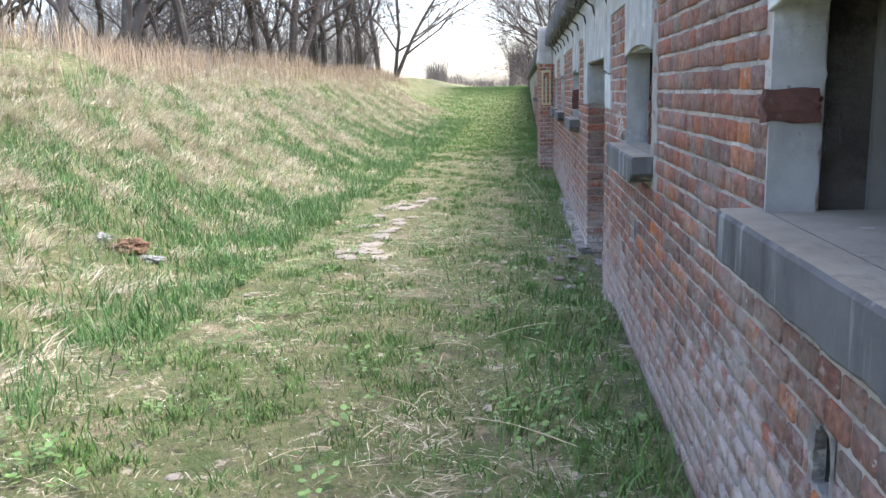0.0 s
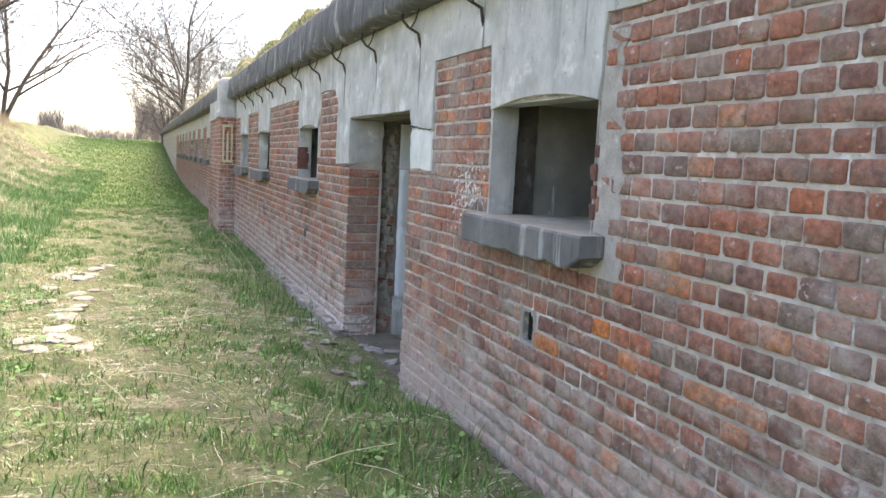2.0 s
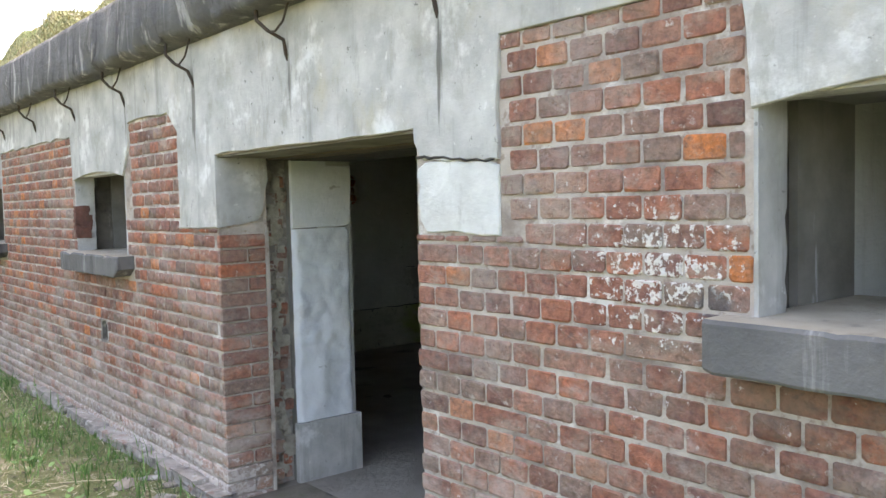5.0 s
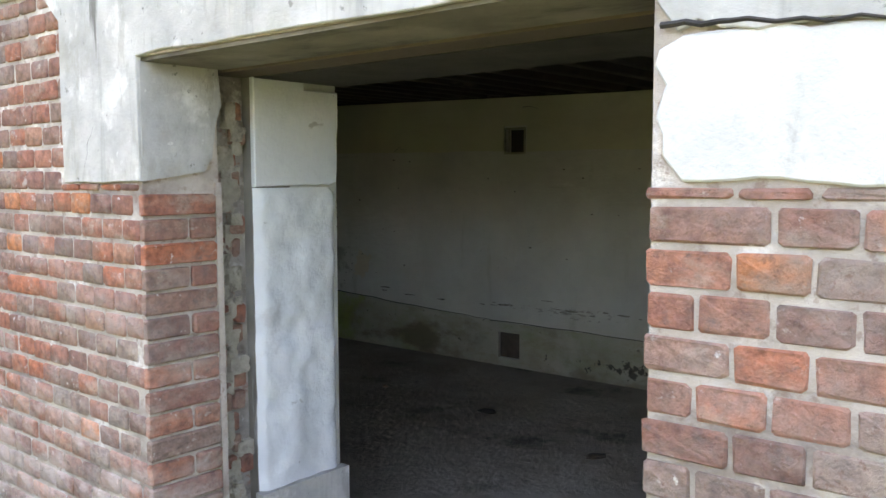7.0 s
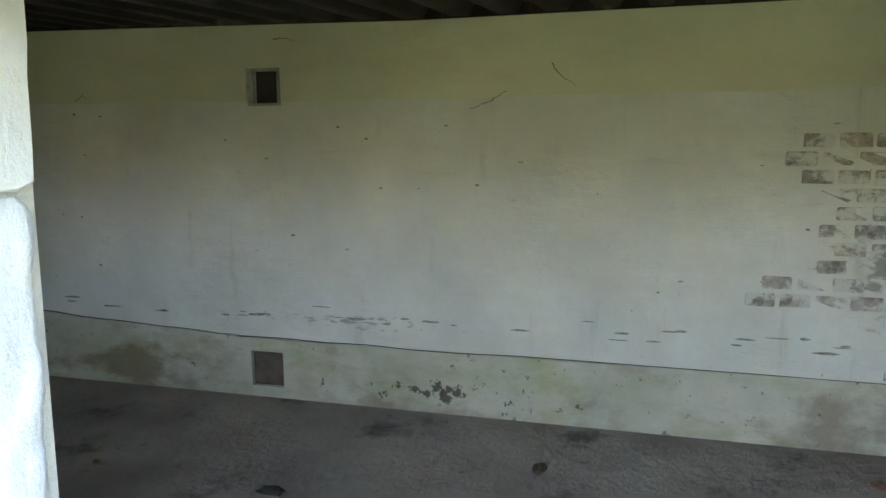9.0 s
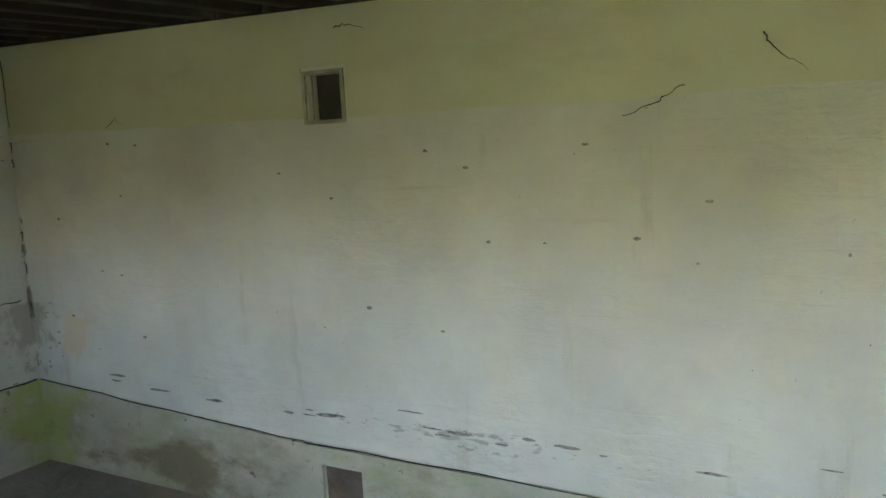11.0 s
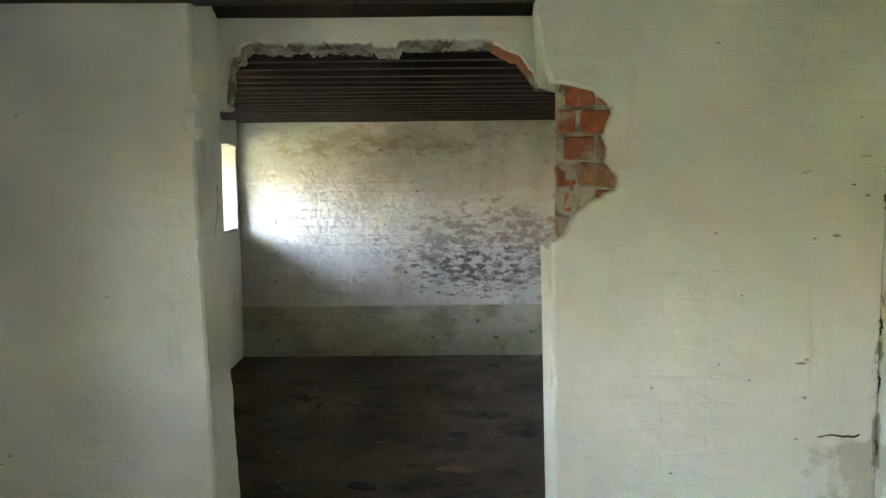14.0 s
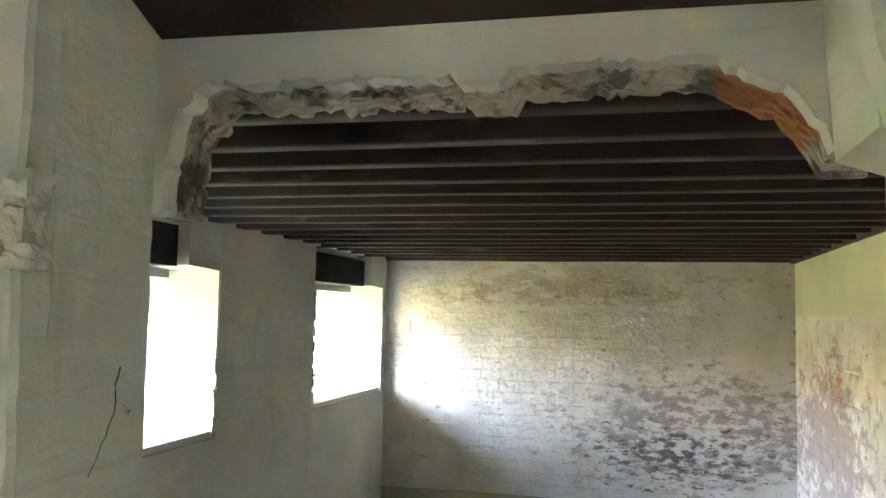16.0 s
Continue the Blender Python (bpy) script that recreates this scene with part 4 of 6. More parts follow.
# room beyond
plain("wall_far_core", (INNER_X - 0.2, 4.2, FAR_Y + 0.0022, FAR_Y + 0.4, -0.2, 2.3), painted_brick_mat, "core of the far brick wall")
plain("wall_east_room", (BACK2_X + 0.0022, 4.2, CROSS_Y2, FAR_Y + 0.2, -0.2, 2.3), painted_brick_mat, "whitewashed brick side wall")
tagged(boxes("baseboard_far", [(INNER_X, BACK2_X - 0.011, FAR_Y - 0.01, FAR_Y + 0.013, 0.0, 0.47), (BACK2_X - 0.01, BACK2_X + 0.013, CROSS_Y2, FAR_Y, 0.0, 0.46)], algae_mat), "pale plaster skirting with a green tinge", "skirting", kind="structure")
plain("wall_east_band", (BACK2_X - 0.002, BACK2_X + 0.013, CROSS_Y2, FAR_Y - 0.001, 1.735, 2.2), yellow_white_mat, "smooth yellowed plaster band under the ceiling")


# ---- ground: strip by the wall, bank, meadow and rise ----
def smooth(a, b, v):
    t = np.clip((v - a) / (b - a), 0, 1)
    return t * t * (3 - 2 * t)


def wobble(x, y, s, seed):
    return np.sin(x * s + seed) * np.cos(y * s * 0.83 + seed * 2.1) + 0.5 * np.sin(x * s * 2.3 + y * s * 1.7 + seed * 3.3)


def ground_z(x, y):
    x, y = np.asarray(x, float), np.asarray(y, float)
    foot = -3.7 - 0.035 * np.maximum(y, 0)
    bank = np.clip((foot - x) / (9.2 + foot), 0, 1)
    bank = bank * bank * (3 - 2 * bank) * 0.55 + bank * 0.45
    crest = 2.35 + 0.12 * np.sin(y * 0.35) + 0.08 * np.sin(y * 1.1 + 1.0)
    z = bank * crest - smooth(-10.5, -16.0, x) * 0.9
    z = z + smooth(22.0, 75.0, y) * 2.0 * (1 - bank * 0.85)
    lump = 0.016 * wobble(x, y, 2.1, 0.4) + 0.010 * wobble(x, y, 6.0, 1.7)
    z = z + lump * smooth(-0.02, -0.5, x) + bank * (0.07 * wobble(x, y, 1.6, 2.2) + 0.045 * wobble(x, y, 3.9, 0.7)) + 0.02
    z = z + 0.10 * smooth(-0.9, -0.05, x) * smooth(-1.9, -2.6, y)
    return z


def axis_steps(spans):
    out = []
    for a, b, st in spans:
        out += list(np.arange(a, b, st))
    return np.array(out + [spans[-1][1]])


gx = axis_steps([(-900, -60, 60), (-60, -16, 2.0), (-16, -5, 0.25), (-5, 0.1, 0.10)])
gy = axis_steps([(-700, -40, 60), (-40, -12, 2.0), (-12, 14, 0.12), (14, 90, 1.0), (90, 1200, 60)])
GX, GY = np.meshgrid(gx, gy, indexing="ij")
GZ = ground_z(GX, GY)
n0, n1 = GX.shape
idx = np.arange(n0 * n1).reshape(n0, n1)
gf = np.stack([idx[:-1, :-1], idx[1:, :-1], idx[1:, 1:], idx[:-1, 1:]], -1).reshape(-1, 4)
ground = np_mesh("ground", np.stack([GX, GY, GZ], -1).reshape(-1, 3), gf, ground_mat)
tagged(ground, "grassy trodden strip and bank with moss, litter and bare soil", "ground", kind="structure")
# earth cover on the roof, and the land behind the building
rx = axis_steps([(-0.06, 0.6, 0.06), (0.6, 5.0, 0.25), (5.0, 60.0, 5.0), (60.0, 900.0, 120.0)])
ry = axis_steps([(-700, -20, 80), (-20, 20, 0.15), (20, 66, 0.8), (66, 1200, 80)])
RX, RY = np.meshgrid(rx, ry, indexing="ij")


def roof_edge(x, y):
    """The mossy lip of earth over the eaves."""
    return smooth(-0.06, 0.34, x) * (0.34 + 0.10 * np.sin(y * 1.9) + 0.07 * np.sin(y * 5.3 + 1) + 0.05 * np.sin(y * 11.7))



inside = smooth(Y_SOUTH - 4, Y_SOUTH, RY) * (1 - smooth(Y_NORTH, Y_NORTH + 6, RY))
RZ = (2.84 + roof_edge(RX, RY) + 0.6 * smooth(0.4, 4.5, RX) - 3.0 * smooth(6, 14, RX)) * inside + (1 - inside) * 0.3 + 0.04 * wobble(RX, RY, 1.3, 0.5)
RZ = np.where(RX < -0.05, 2.83 * inside + (1 - inside) * 0.0, RZ)
n0, n1 = RX.shape
idx = np.arange(n0 * n1).reshape(n0, n1)
rf = np.stack([idx[:-1, :-1], idx[1:, :-1], idx[1:, 1:], idx[:-1, 1:]], -1).reshape(-1, 4)
tagged(np_mesh("ground_roof", np.stack([RX, RY, RZ], -1).reshape(-1, 3), rf, ground_mat), "earth and dry turf covering the casemate roof", "ground", kind="structure")


# ---- grass ----
def blades(name, xs, ys, zs, height, width, lean, material, label, flat=0.0, toward=None):
    n = len(xs)
    h = height * rng.uniform(0.45, 1.25, n)
    a = rng.uniform(0, 2 * np.pi, n)
    w = width * rng.uniform(0.6, 1.3, n)
    la = rng.uniform(0, 2 * np.pi, n) if toward is None else toward + rng.normal(0, 0.45, n)
    lm = lean * rng.uniform(0.2, 1.3, n)
    base = np.stack([xs, ys, zs - 0.01], -1)
    side = np.stack([np.cos(a), np.sin(a), 0 * a], -1) * w[:, None]
    out = np.stack([np.cos(la), np.sin(la), 0 * a], -1) * (h * lm)[:, None]
    up = np.stack([0 * a, 0 * a, h * np.sqrt(np.clip(1 - lm * lm * 0.8, 0.05, 1))], -1) * (1 - flat)
    mid = base + out * 0.35 + up * 0.6
    tip = base + out + up
    v = np.stack([base - side, base + side, mid + side * 0.75, mid - side * 0.75, tip], 1).reshape(-1, 3)
    o = np.arange(n)[:, None] * 5
    f = np.concatenate([o + [0, 1, 2], o + [0, 2, 3], o + [3, 2, 4]], 1).reshape(-1, 3)
    return tagged(np_mesh(name, v, f, material), label, "grass", kind="stuff")


def scatter(n, x0, x1, y0, y1, keep, power=1.0):
    x = rng.uniform(x0, x1, n)
    y = y0 + (y1 - y0) * rng.uniform(0, 1, n) ** power
    k = rng.uniform(0, 1, n) < keep(x, y)
    return x[k], y[k]


def patchy(x, y):
    return np.clip(0.5 + 0.5 * (0.6 * wobble(x, y, 1.3, 0.3) + 0.6 * wobble(x, y, 3.7, 1.1) + 0.4 * wobble(x, y, 9.0, 2.0)), 0, 1)


def broad(x, y):
    """Large patches: dry matted grass against fresh green."""
    return np.clip(0.5 + 0.42 * (0.7 * wobble(x + 0.5 * np.sin(y * 1.7), y + 0.6 * np.sin(x * 1.9), 0.9, 2.6) + 0.7 * wobble(x, y, 2.3, 4.1) + 0.6 * wobble(y, x, 5.1, 0.9) + 0.4 * wobble(x, y, 11.0, 3.3)), 0, 1)


def trodden(x, y):
    """How bare the track is."""
    return np.clip(1 - np.abs(x + 2.25 - 0.15 * np.sin(y * 0.4)) / 0.55, 0, 1) * smooth(-1, 0.5, y) * (1 - smooth(4.5, 6.5, y))


x, y = scatter(270000, -4.6, -0.03, -12, 26, lambda x, y: (0.12 + 0.88 * patchy(x, y) ** 2) * (1 - 0.85 * trodden(x, y)), 1.5)
blades("short_grass", x, y, ground_z(x, y), 0.05, 0.0028, 0.85, grass_mat, "short patchy green grass on the trodden strip")
tx, ty = scatter(4200, -4.4, -0.05, -9.3, 16, lambda x, y: (0.06 + 0.94 * (1 - broad(x, y)) ** 1.5) * (1 - trodden(x, y)), 1.4)
rep = rng.integers(20, 75, len(tx))
x, y = np.repeat(tx, rep), np.repeat(ty, rep)
spread_ = np.repeat(rng.uniform(0.025, 0.10, len(tx)), rep)
x, y = np.minimum(x + rng.normal(0, 1, len(x)) * spread_, -0.03), y + rng.normal(0, 1, len(x)) * spread_
blades("grass_tufts", x, y, ground_z(x, y), 0.078, 0.0040, 1.05, tuft_mat, "fresh green grass tufts on the trodden strip")
x, y = scatter(260000, -7.8, -3.0, -12, 34, lambda x, y: 0.13 + 0.87 * smooth(0.34, 0.78, 1 - broad(x, y)) * (1 - 0.55 * smooth(-5.4, -7.2, x)), 1.5)
blades("bank_grass", x, y, ground_z(x, y), 0.17, 0.0048, 0.85, bank_mat, "lush green grass at the foot of the bank")
tx, ty = scatter(13000, -9.8, -3.6, -12, 40, lambda x, y: (0.12 + 0.88 * smooth(-4.2, -6.0, x)) * (0.10 + 0.90 * smooth(0.36, 0.66, broad(x, y) + 0.14 * smooth(-5.4, -6.8, x))), 1.5)
rep = rng.integers(16, 44, len(tx))
x, y = np.repeat(tx, rep), np.repeat(ty, rep)
fall = np.repeat(rng.normal(0.0, 0.7, len(tx)), rep)
x, y = x + rng.normal(0, 0.07, len(x)), y + rng.normal(0, 0.07, len(x))
blades("dry_bank_grass", x, y, ground_z(x, y) + 0.01, 0.30, 0.0048, 1.2, bank_straw_mat, "matted pale dry grass hanging down the bank", 0.45, fall)
x, y = scatter(34000, -11.5, -7.4, -6, 48, lambda x, y: smooth(-7.2, -9.2, x) * (0.15 + 0.85 * patchy(x, y * 0.5)), 1.2)
blades("tall_reeds", x, y, ground_z(x, y), 0.75, 0.005, 0.32, reed_mat, "tall dry reddish grass along the crest of the bank")
x, y = scatter(60000, -4.5, -0.05, -9.5, 14, lambda x, y: 0.04 + 0.7 * broad(x, y) ** 1.5 + 0.25 * smooth(-2.0, -0.3, x) * patchy(x, y), 1.3)
blades("straw_litter", x, y, ground_z(x, y) + 0.012, 0.13, 0.0022, 1.25, straw_mat, "scattered dry straw lying in the grass", 0.85)
tx, ty = scatter(1000, -4.5, -0.1, -9.3, 14, lambda x, y: 0.10 + 0.9 * smooth(0.45, 0.7, broad(x, y)), 1.4)
rep = rng.integers(12, 44, len(tx))
lay_ = np.repeat(rng.uniform(0, 6.283, len(tx)), rep)
x, y = np.repeat(tx, rep), np.repeat(ty, rep)
spread_ = np.repeat(rng.uniform(0.03, 0.10, len(tx)), rep)
x, y = np.minimum(x + rng.normal(0, 1, len(x)) * spread_, -0.05), y + rng.normal(0, 1, len(x)) * spread_
blades("straw_mats", x, y, ground_z(x, y) + 0.018, 0.12, 0.0022, 1.2, straw_mat, "pale mats of flattened dead grass", 0.9, lay_)
x, y = scatter(16000, -0.75, -0.03, -9, 30, lambda x, y: patchy(x * 2, y) ** 2 * ((y > 0.1) | (y < -1.7)), 1.3)
blades("wall_foot_grass", x, y, ground_z(x, y), 0.17, 0.004, 0.75, tuft_mat, "longer green tufts along the foot of the wall")
x, y = scatter(60000, -0.04, 0.75, -8, 40, lambda x, y: 0.3 + 0.7 * patchy(x, y), 1.2)
blades("roof_grass", x, y, 2.84 + roof_edge(x, y), 0.10, 0.005, 1.0, moss_mat, "dry moss and grass hanging over the roof edge", 0.2)
x, y = scatter(150000, -9, 0, 15, 90, lambda x, y: smooth(-7.5, -5, x))
blades("far_grass", x, y, ground_z(x, y), 0.09, 0.013, 1.0, meadow_mat, "bright green meadow grass in the distance")


# broad-leaved weeds: rosettes of small leaves
def leaves(name, count, x0, x1, y0, y1, label):
    vs, fs = [], []
    for _ in range(count):
        cx, cy = random.uniform(x0, x1), random.uniform(y0, y1)
        cz = float(ground_z(cx, cy))
        for _ in range(random.randint(8, 16)):
            a, r0, L = random.uniform(0, 6.283), random.uniform(0.0, 0.09), random.uniform(0.025, 0.05)
            x, y, z = cx + r0 * math.cos(a), cy + r0 * math.sin(a), cz + random.uniform(0.02, 0.10)
            d = Vector((math.cos(a), math.sin(a), random.uniform(-0.2, 0.5))) * L
            s = Vector((-math.sin(a), math.cos(a), random.uniform(-0.3, 0.3))) * L * 0.42
            b = Vector((x, y, z))
            i = len(vs)
            vs += [b, b + d * 0.5 + s, b + d, b + d * 0.5 - s]
            fs.append((i, i + 1, i + 2, i + 3))
    return tagged(np_mesh(name, [tuple(v) for v in vs], fs, leaf_mat), label, "weeds", kind="stuff")


leaves("weeds", 150, -3.2, -0.1, -8.0, 2.0, "small broad-leaved weeds among the grass")


# dry stalks: long bent stems by the wall
def stalk(x, y, length, az, droop):
    bm = bmesh.new()
    p = Vector((x, y, float(ground_z(x, y)) - 0.02))
    pts, d = [p.copy()], Vector((math.cos(az), math.sin(az), 1.2 - droop)).normalized()
    for i in range(7):
        d = (d + Vector((random.uniform(-0.18, 0.18), random.uniform(-0.18, 0.18), -0.10 * droop - 0.02))).normalized()
        p = p + d * length / 7
        g = float(ground_z(p.x, p.y)) + 0.01
        p.z = max(p.z, g)
        pts.append(p.copy())
    tube(bm, pts, 0.0035, 0.0015, 4)
    return tagged(part("dry_stalk", bm, straw_mat), "long bent dry plant stalk in the grass", "stalk", group="dry stalks")


def tube(bm, pts, r0, r1, sides):
    rings = []
    for i, p in enumerate(pts):
        d = (pts[min(i + 1, len(pts) - 1)] - pts[max(i - 1, 0)]).normalized()
        q = d.to_track_quat("Z", "Y")
        r = r0 + (r1 - r0) * i / (len(pts) - 1)
        rings.append([bm.verts.new(p + q @ Vector((math.cos(6.2832 * k / sides) * r, math.sin(6.2832 * k / sides) * r, 0))) for k in range(sides)])
    for a, b in zip(rings, rings[1:]):
        for k in range(sides):
            bm.faces.new((a[k], a[(k + 1) % sides], b[(k + 1) % sides], b[k]))
    bm.faces.new(rings[-1])
    bm.faces.new(rings[0][::-1])


for i in range(34):
    sx, sy = random.uniform(-1.5, -0.12), random.uniform(-6.6, 1.5)
    if -1.75 < sy < 0.1:
        sx -= 0.5
    stalk(sx, sy, random.uniform(0.3, 0.75), random.uniform(0, 6.28), random.uniform(0.4, 1.4))
stalk(-0.25, 3.6, 0.75, 2.6, 0.1)
stalk(-0.35, 3.9, 0.6, 2.2, 0.0)

# stones of the track
for i in range(46):
    sx, sy = -2.28 + random.gauss(0, 0.14), random.uniform(-0.4, 4.6)
    if i > 38:
        sx, sy = random.uniform(-3.2, -0.6), random.uniform(-6.5, 1.5)
    if i == 38:
        sx, sy = -1.77, -0.78
    bm = bmesh.new()
    bmesh.ops.create_icosphere(bm, subdivisions=2, radius=1.0)
    sc_ = Vector((random.uniform(0.05, 0.13), random.uniform(0.05, 0.12), random.uniform(0.016, 0.030)))
    if i > 37:
        sc_ *= 0.5
    for v in bm.verts:
        k = 1 + 0.35 * noise.noise(v.co * 1.6 + Vector((i * 3.1, 0, 0)))
        v.co = Vector((v.co.x * sc_.x * k, v.co.y * sc_.y * k, max(-0.8, min(0.75, v.co.z)) * sc_.z * k))
    st = part("path_stone", bm, stone_mat)
    st.matrix_world = pose(sx, sy, float(ground_z(sx, sy)) + 0.006, 0, 0, random.uniform(0, 360))
    tagged(st, "flat pale weathered stone bedded in the track", "stone", group="track stones")

# broken stones and mortar in front of the doorway
for i in range(20):
    sx, sy = random.uniform(-0.45, 0.42), random.uniform(-1.62, -0.02)
    if i > 14:
        sx, sy = random.uniform(-0.35, -0.1), random.uniform(0.05, 0.9)
    bm = bmesh.new()
    bmesh.ops.create_icosphere(bm, subdivisions=2, radius=1.0)
    sc_ = Vector((random.uniform(0.03, 0.10), random.uniform(0.03, 0.08), random.uniform(0.015, 0.032)))
    for v in bm.verts:
        k = 1 + 0.55 * noise.noise(v.co * 1.4 + Vector((i * 4.1, 2, 0)))
        v.co = Vector((v.co.x * sc_.x * k, v.co.y * sc_.y * k, max(-0.7, min(0.65, v.co.z)) * sc_.z * k + 0.3 * sc_.z * v.co.x))
    st = part("rubble_stone", bm, random.choice((render_mat, render_mat, floor_mat)))
    st.matrix_world = pose(sx, sy, (float(ground_z(sx, sy)) if sx < 0.1 else 0.026) + 0.008, 0, 0, random.uniform(0, 360))
    tagged(st, "broken grey stone lying in the dirt by the doorway", "stone", group="doorway rubble")

# stones of the footing along the wall
for i in range(15):
    fy = 0.10 + 0.27 * i + random.uniform(-0.05, 0.05)
    bm = bmesh.new()
    bmesh.ops.create_cube(bm, size=2.0)
    bmesh.ops.subdivide_edges(bm, edges=bm.edges[:], cuts=4, use_grid_fill=True)
    fs = (random.uniform(0.05, 0.09), random.uniform(0.10, 0.17), random.uniform(0.045, 0.075))
    for v in bm.verts:
        q = v.co + Vector((i * 2.9, 0.4, 1.0))
        k = 1 + 0.22 * noise.noise(q * 1.2) + 0.12 * noise.noise(q * 3.6) - 0.20 * max(0.0, v.co.length - 1.3)
        v.co = Vector((v.co.x * fs[0] * k, v.co.y * fs[1] * k, v.co.z * fs[2] * k))
    st = part("footing_stone", bm, render_mat)
    st.location = (-0.02, fy, float(ground_z(-0.06, fy)) + 0.012)
    tagged(st, "rough grey footing stone at the foot of the brick wall", "stone", group="footing stones")
x, y = scatter(700, -4.2, -0.1, -9.0, 6.0, lambda x, y: 0.6 + 0 * x, 1.3)
blades("white_flecks", x, y, ground_z(x, y) + 0.03, 0.03, 0.006, 1.0, surface("pale_flecks", ((0.70, 0.68, 0.60), (0.82, 0.80, 0.74)), 5.0, (), 0.8, 0), "small pale leaf and petal scraps on the grass", 0.8)

# rubbish at the foot of the bank
for nm, mt, dx, dy, sc_, lab in (("debris_lump", brown_mat, 0.0, 0.0, (0.16, 0.13, 0.09), "heap of rust-brown rotted debris in the grass"),
                                 ("plastic_bag", plastic_mat, 0.22, -0.05, (0.15, 0.06, 0.035), "crumpled grey plastic sheet lying in the grass"),
                                 ("plastic_scrap", plastic_mat, -0.28, 0.05, (0.09, 0.06, 0.05), "small crumpled grey plastic scrap in the grass")):
    bm = bmesh.new()
    bmesh.ops.create_icosphere(bm, subdivisions=4, radius=1.0)
    for v in bm.verts:
        k = 1 + 0.5 * noise.noise(v.co * 2.2 + Vector((dx * 9, 3, 1))) + 0.25 * noise.noise(v.co * 6 + Vector((dx * 5, 1, 2)))
        v.co = Vector((v.co.x * sc_[0] * k, v.co.y * sc_[1] * k, v.co.z * sc_[2] * k))
    ob = part(nm, bm, mt)
    px, py = -4.35 + dx, -0.75 + dy
    ob.matrix_world = pose(px, py, float(ground_z(px, py)) + sc_[2] * 0.3)
    tagged(ob, lab, "rubbish")


# ---- trees: bare, with limbs and twigs ----
def grow(segs, p, d, length, r, level, spread, top, limb=0):
    n = 9 if level == 0 else 5 if level == 1 else 3
    pts = [p.copy()]
    for i in range(n):
        wob = 0.085 if level == 0 else 0.15
        d = (d + Vector((random.gauss(0, wob), random.gauss(0, wob), random.gauss(0.03, 0.06)))).normalized()
        p = p + d * length / n
        pts.append(p.copy())
        if level < top and (i >= 1):
            kids = random.choice((1, 1, 2)) if level == 0 else random.choice((1, 2)) if level < 3 else 1
            for _ in range(kids):
                ax = d.orthogonal().normalized()
                ax.rotate(Matrix.Rotation(random.uniform(0, 6.283), 3, d))
                c = (d * random.uniform(0.5, 0.9) + ax * spread * random.uniform(0.7, 1.3) + Vector((0, 0, 0.18))).normalized()
                grow(segs, p, c, length * (random.uniform(0.34, 0.58) if level == 0 else random.uniform(0.5, 0.72)), r * (1 - 0.75 * i / n) * (0.60 if level == 0 else 0.60), level + 1, spread, top, len(segs) * 10 + i if level == 0 else limb)
    segs.append((pts, r, r * (0.35 if level else 0.30), level, limb))


def tree(height, seed, spread, forks, label, girth=0.0125):
    random.seed(seed)
    root = new("tree")
    segs = []
    for k in range(forks):
        d = Vector((random.gauss(0, 0.08), random.gauss(0, 0.08), 1)) if forks > 1 else Vector((0.03, 0.02, 1))
        grow(segs, Vector((0.25 * k, 0.1 * k, -0.3)), d.normalized(), height * random.uniform(0.8, 1.0), height * girth, 0, spread, 4)
    bm = bmesh.new()
    for pts, r0, r1, lv, lb_ in segs:
        if lv == 0:
            tube(bm, pts, r0, r1, 8)
    part("trunk", bm, bark_mat, root)
    limbs = sorted({q[4] for q in segs if q[3] == 1})
    for nm, lo, hi, sides, mt, which in [("limb", 1, 2, 5, bark_mat, k) for k in limbs] + [("crown", 3, 4, 3, twig_mat, None)]:
        vs, fs = [], []
        for pts, r0, r1, lv, lb_ in segs:
            if not lo <= lv <= hi or (which is not None and lb_ != which):
                continue
            for i, p in enumerate(pts):
                dd = (pts[min(i + 1, len(pts) - 1)] - pts[max(i - 1, 0)]).normalized()
                q = dd.to_track_quat("Z", "Y")
                r = max(0.009, r0 + (r1 - r0) * i / (len(pts) - 1))
                for k in range(sides):
                    vs.append(tuple(p + q @ Vector((math.cos(6.2832 * k / sides) * r, math.sin(6.2832 * k / sides) * r, 0))))
                if i:
                    o = len(vs) - 2 * sides
                    for k in range(sides):
                        fs.append((o + k, o + (k + 1) % sides, o + sides + (k + 1) % sides, o + sides + k))
        tw = np_mesh(nm, vs, fs, mt, root)
        if which is None:
            tagged(tw, kind="stuff")
    return tagged(root, label, "tree", group="bare trees")


protos = [tree(13, 11, 0.75, 1, "tall bare grey-barked tree without leaves on the bank"), tree(11, 12, 0.9, 2, "bare forked tree with spreading limbs on the bank"),
          tree(12, 13, 0.65, 1, "slender bare tree with upright limbs"), tree(8, 14, 0.95, 3, "bare many-stemmed tree with fine twigs", 0.007)]
random.seed(21)


def polar(deg, dist, ex=-0.62, ey=-8.38):
    return ex + math.sin(radians(deg)) * dist, ey + math.cos(radians(deg)) * dist


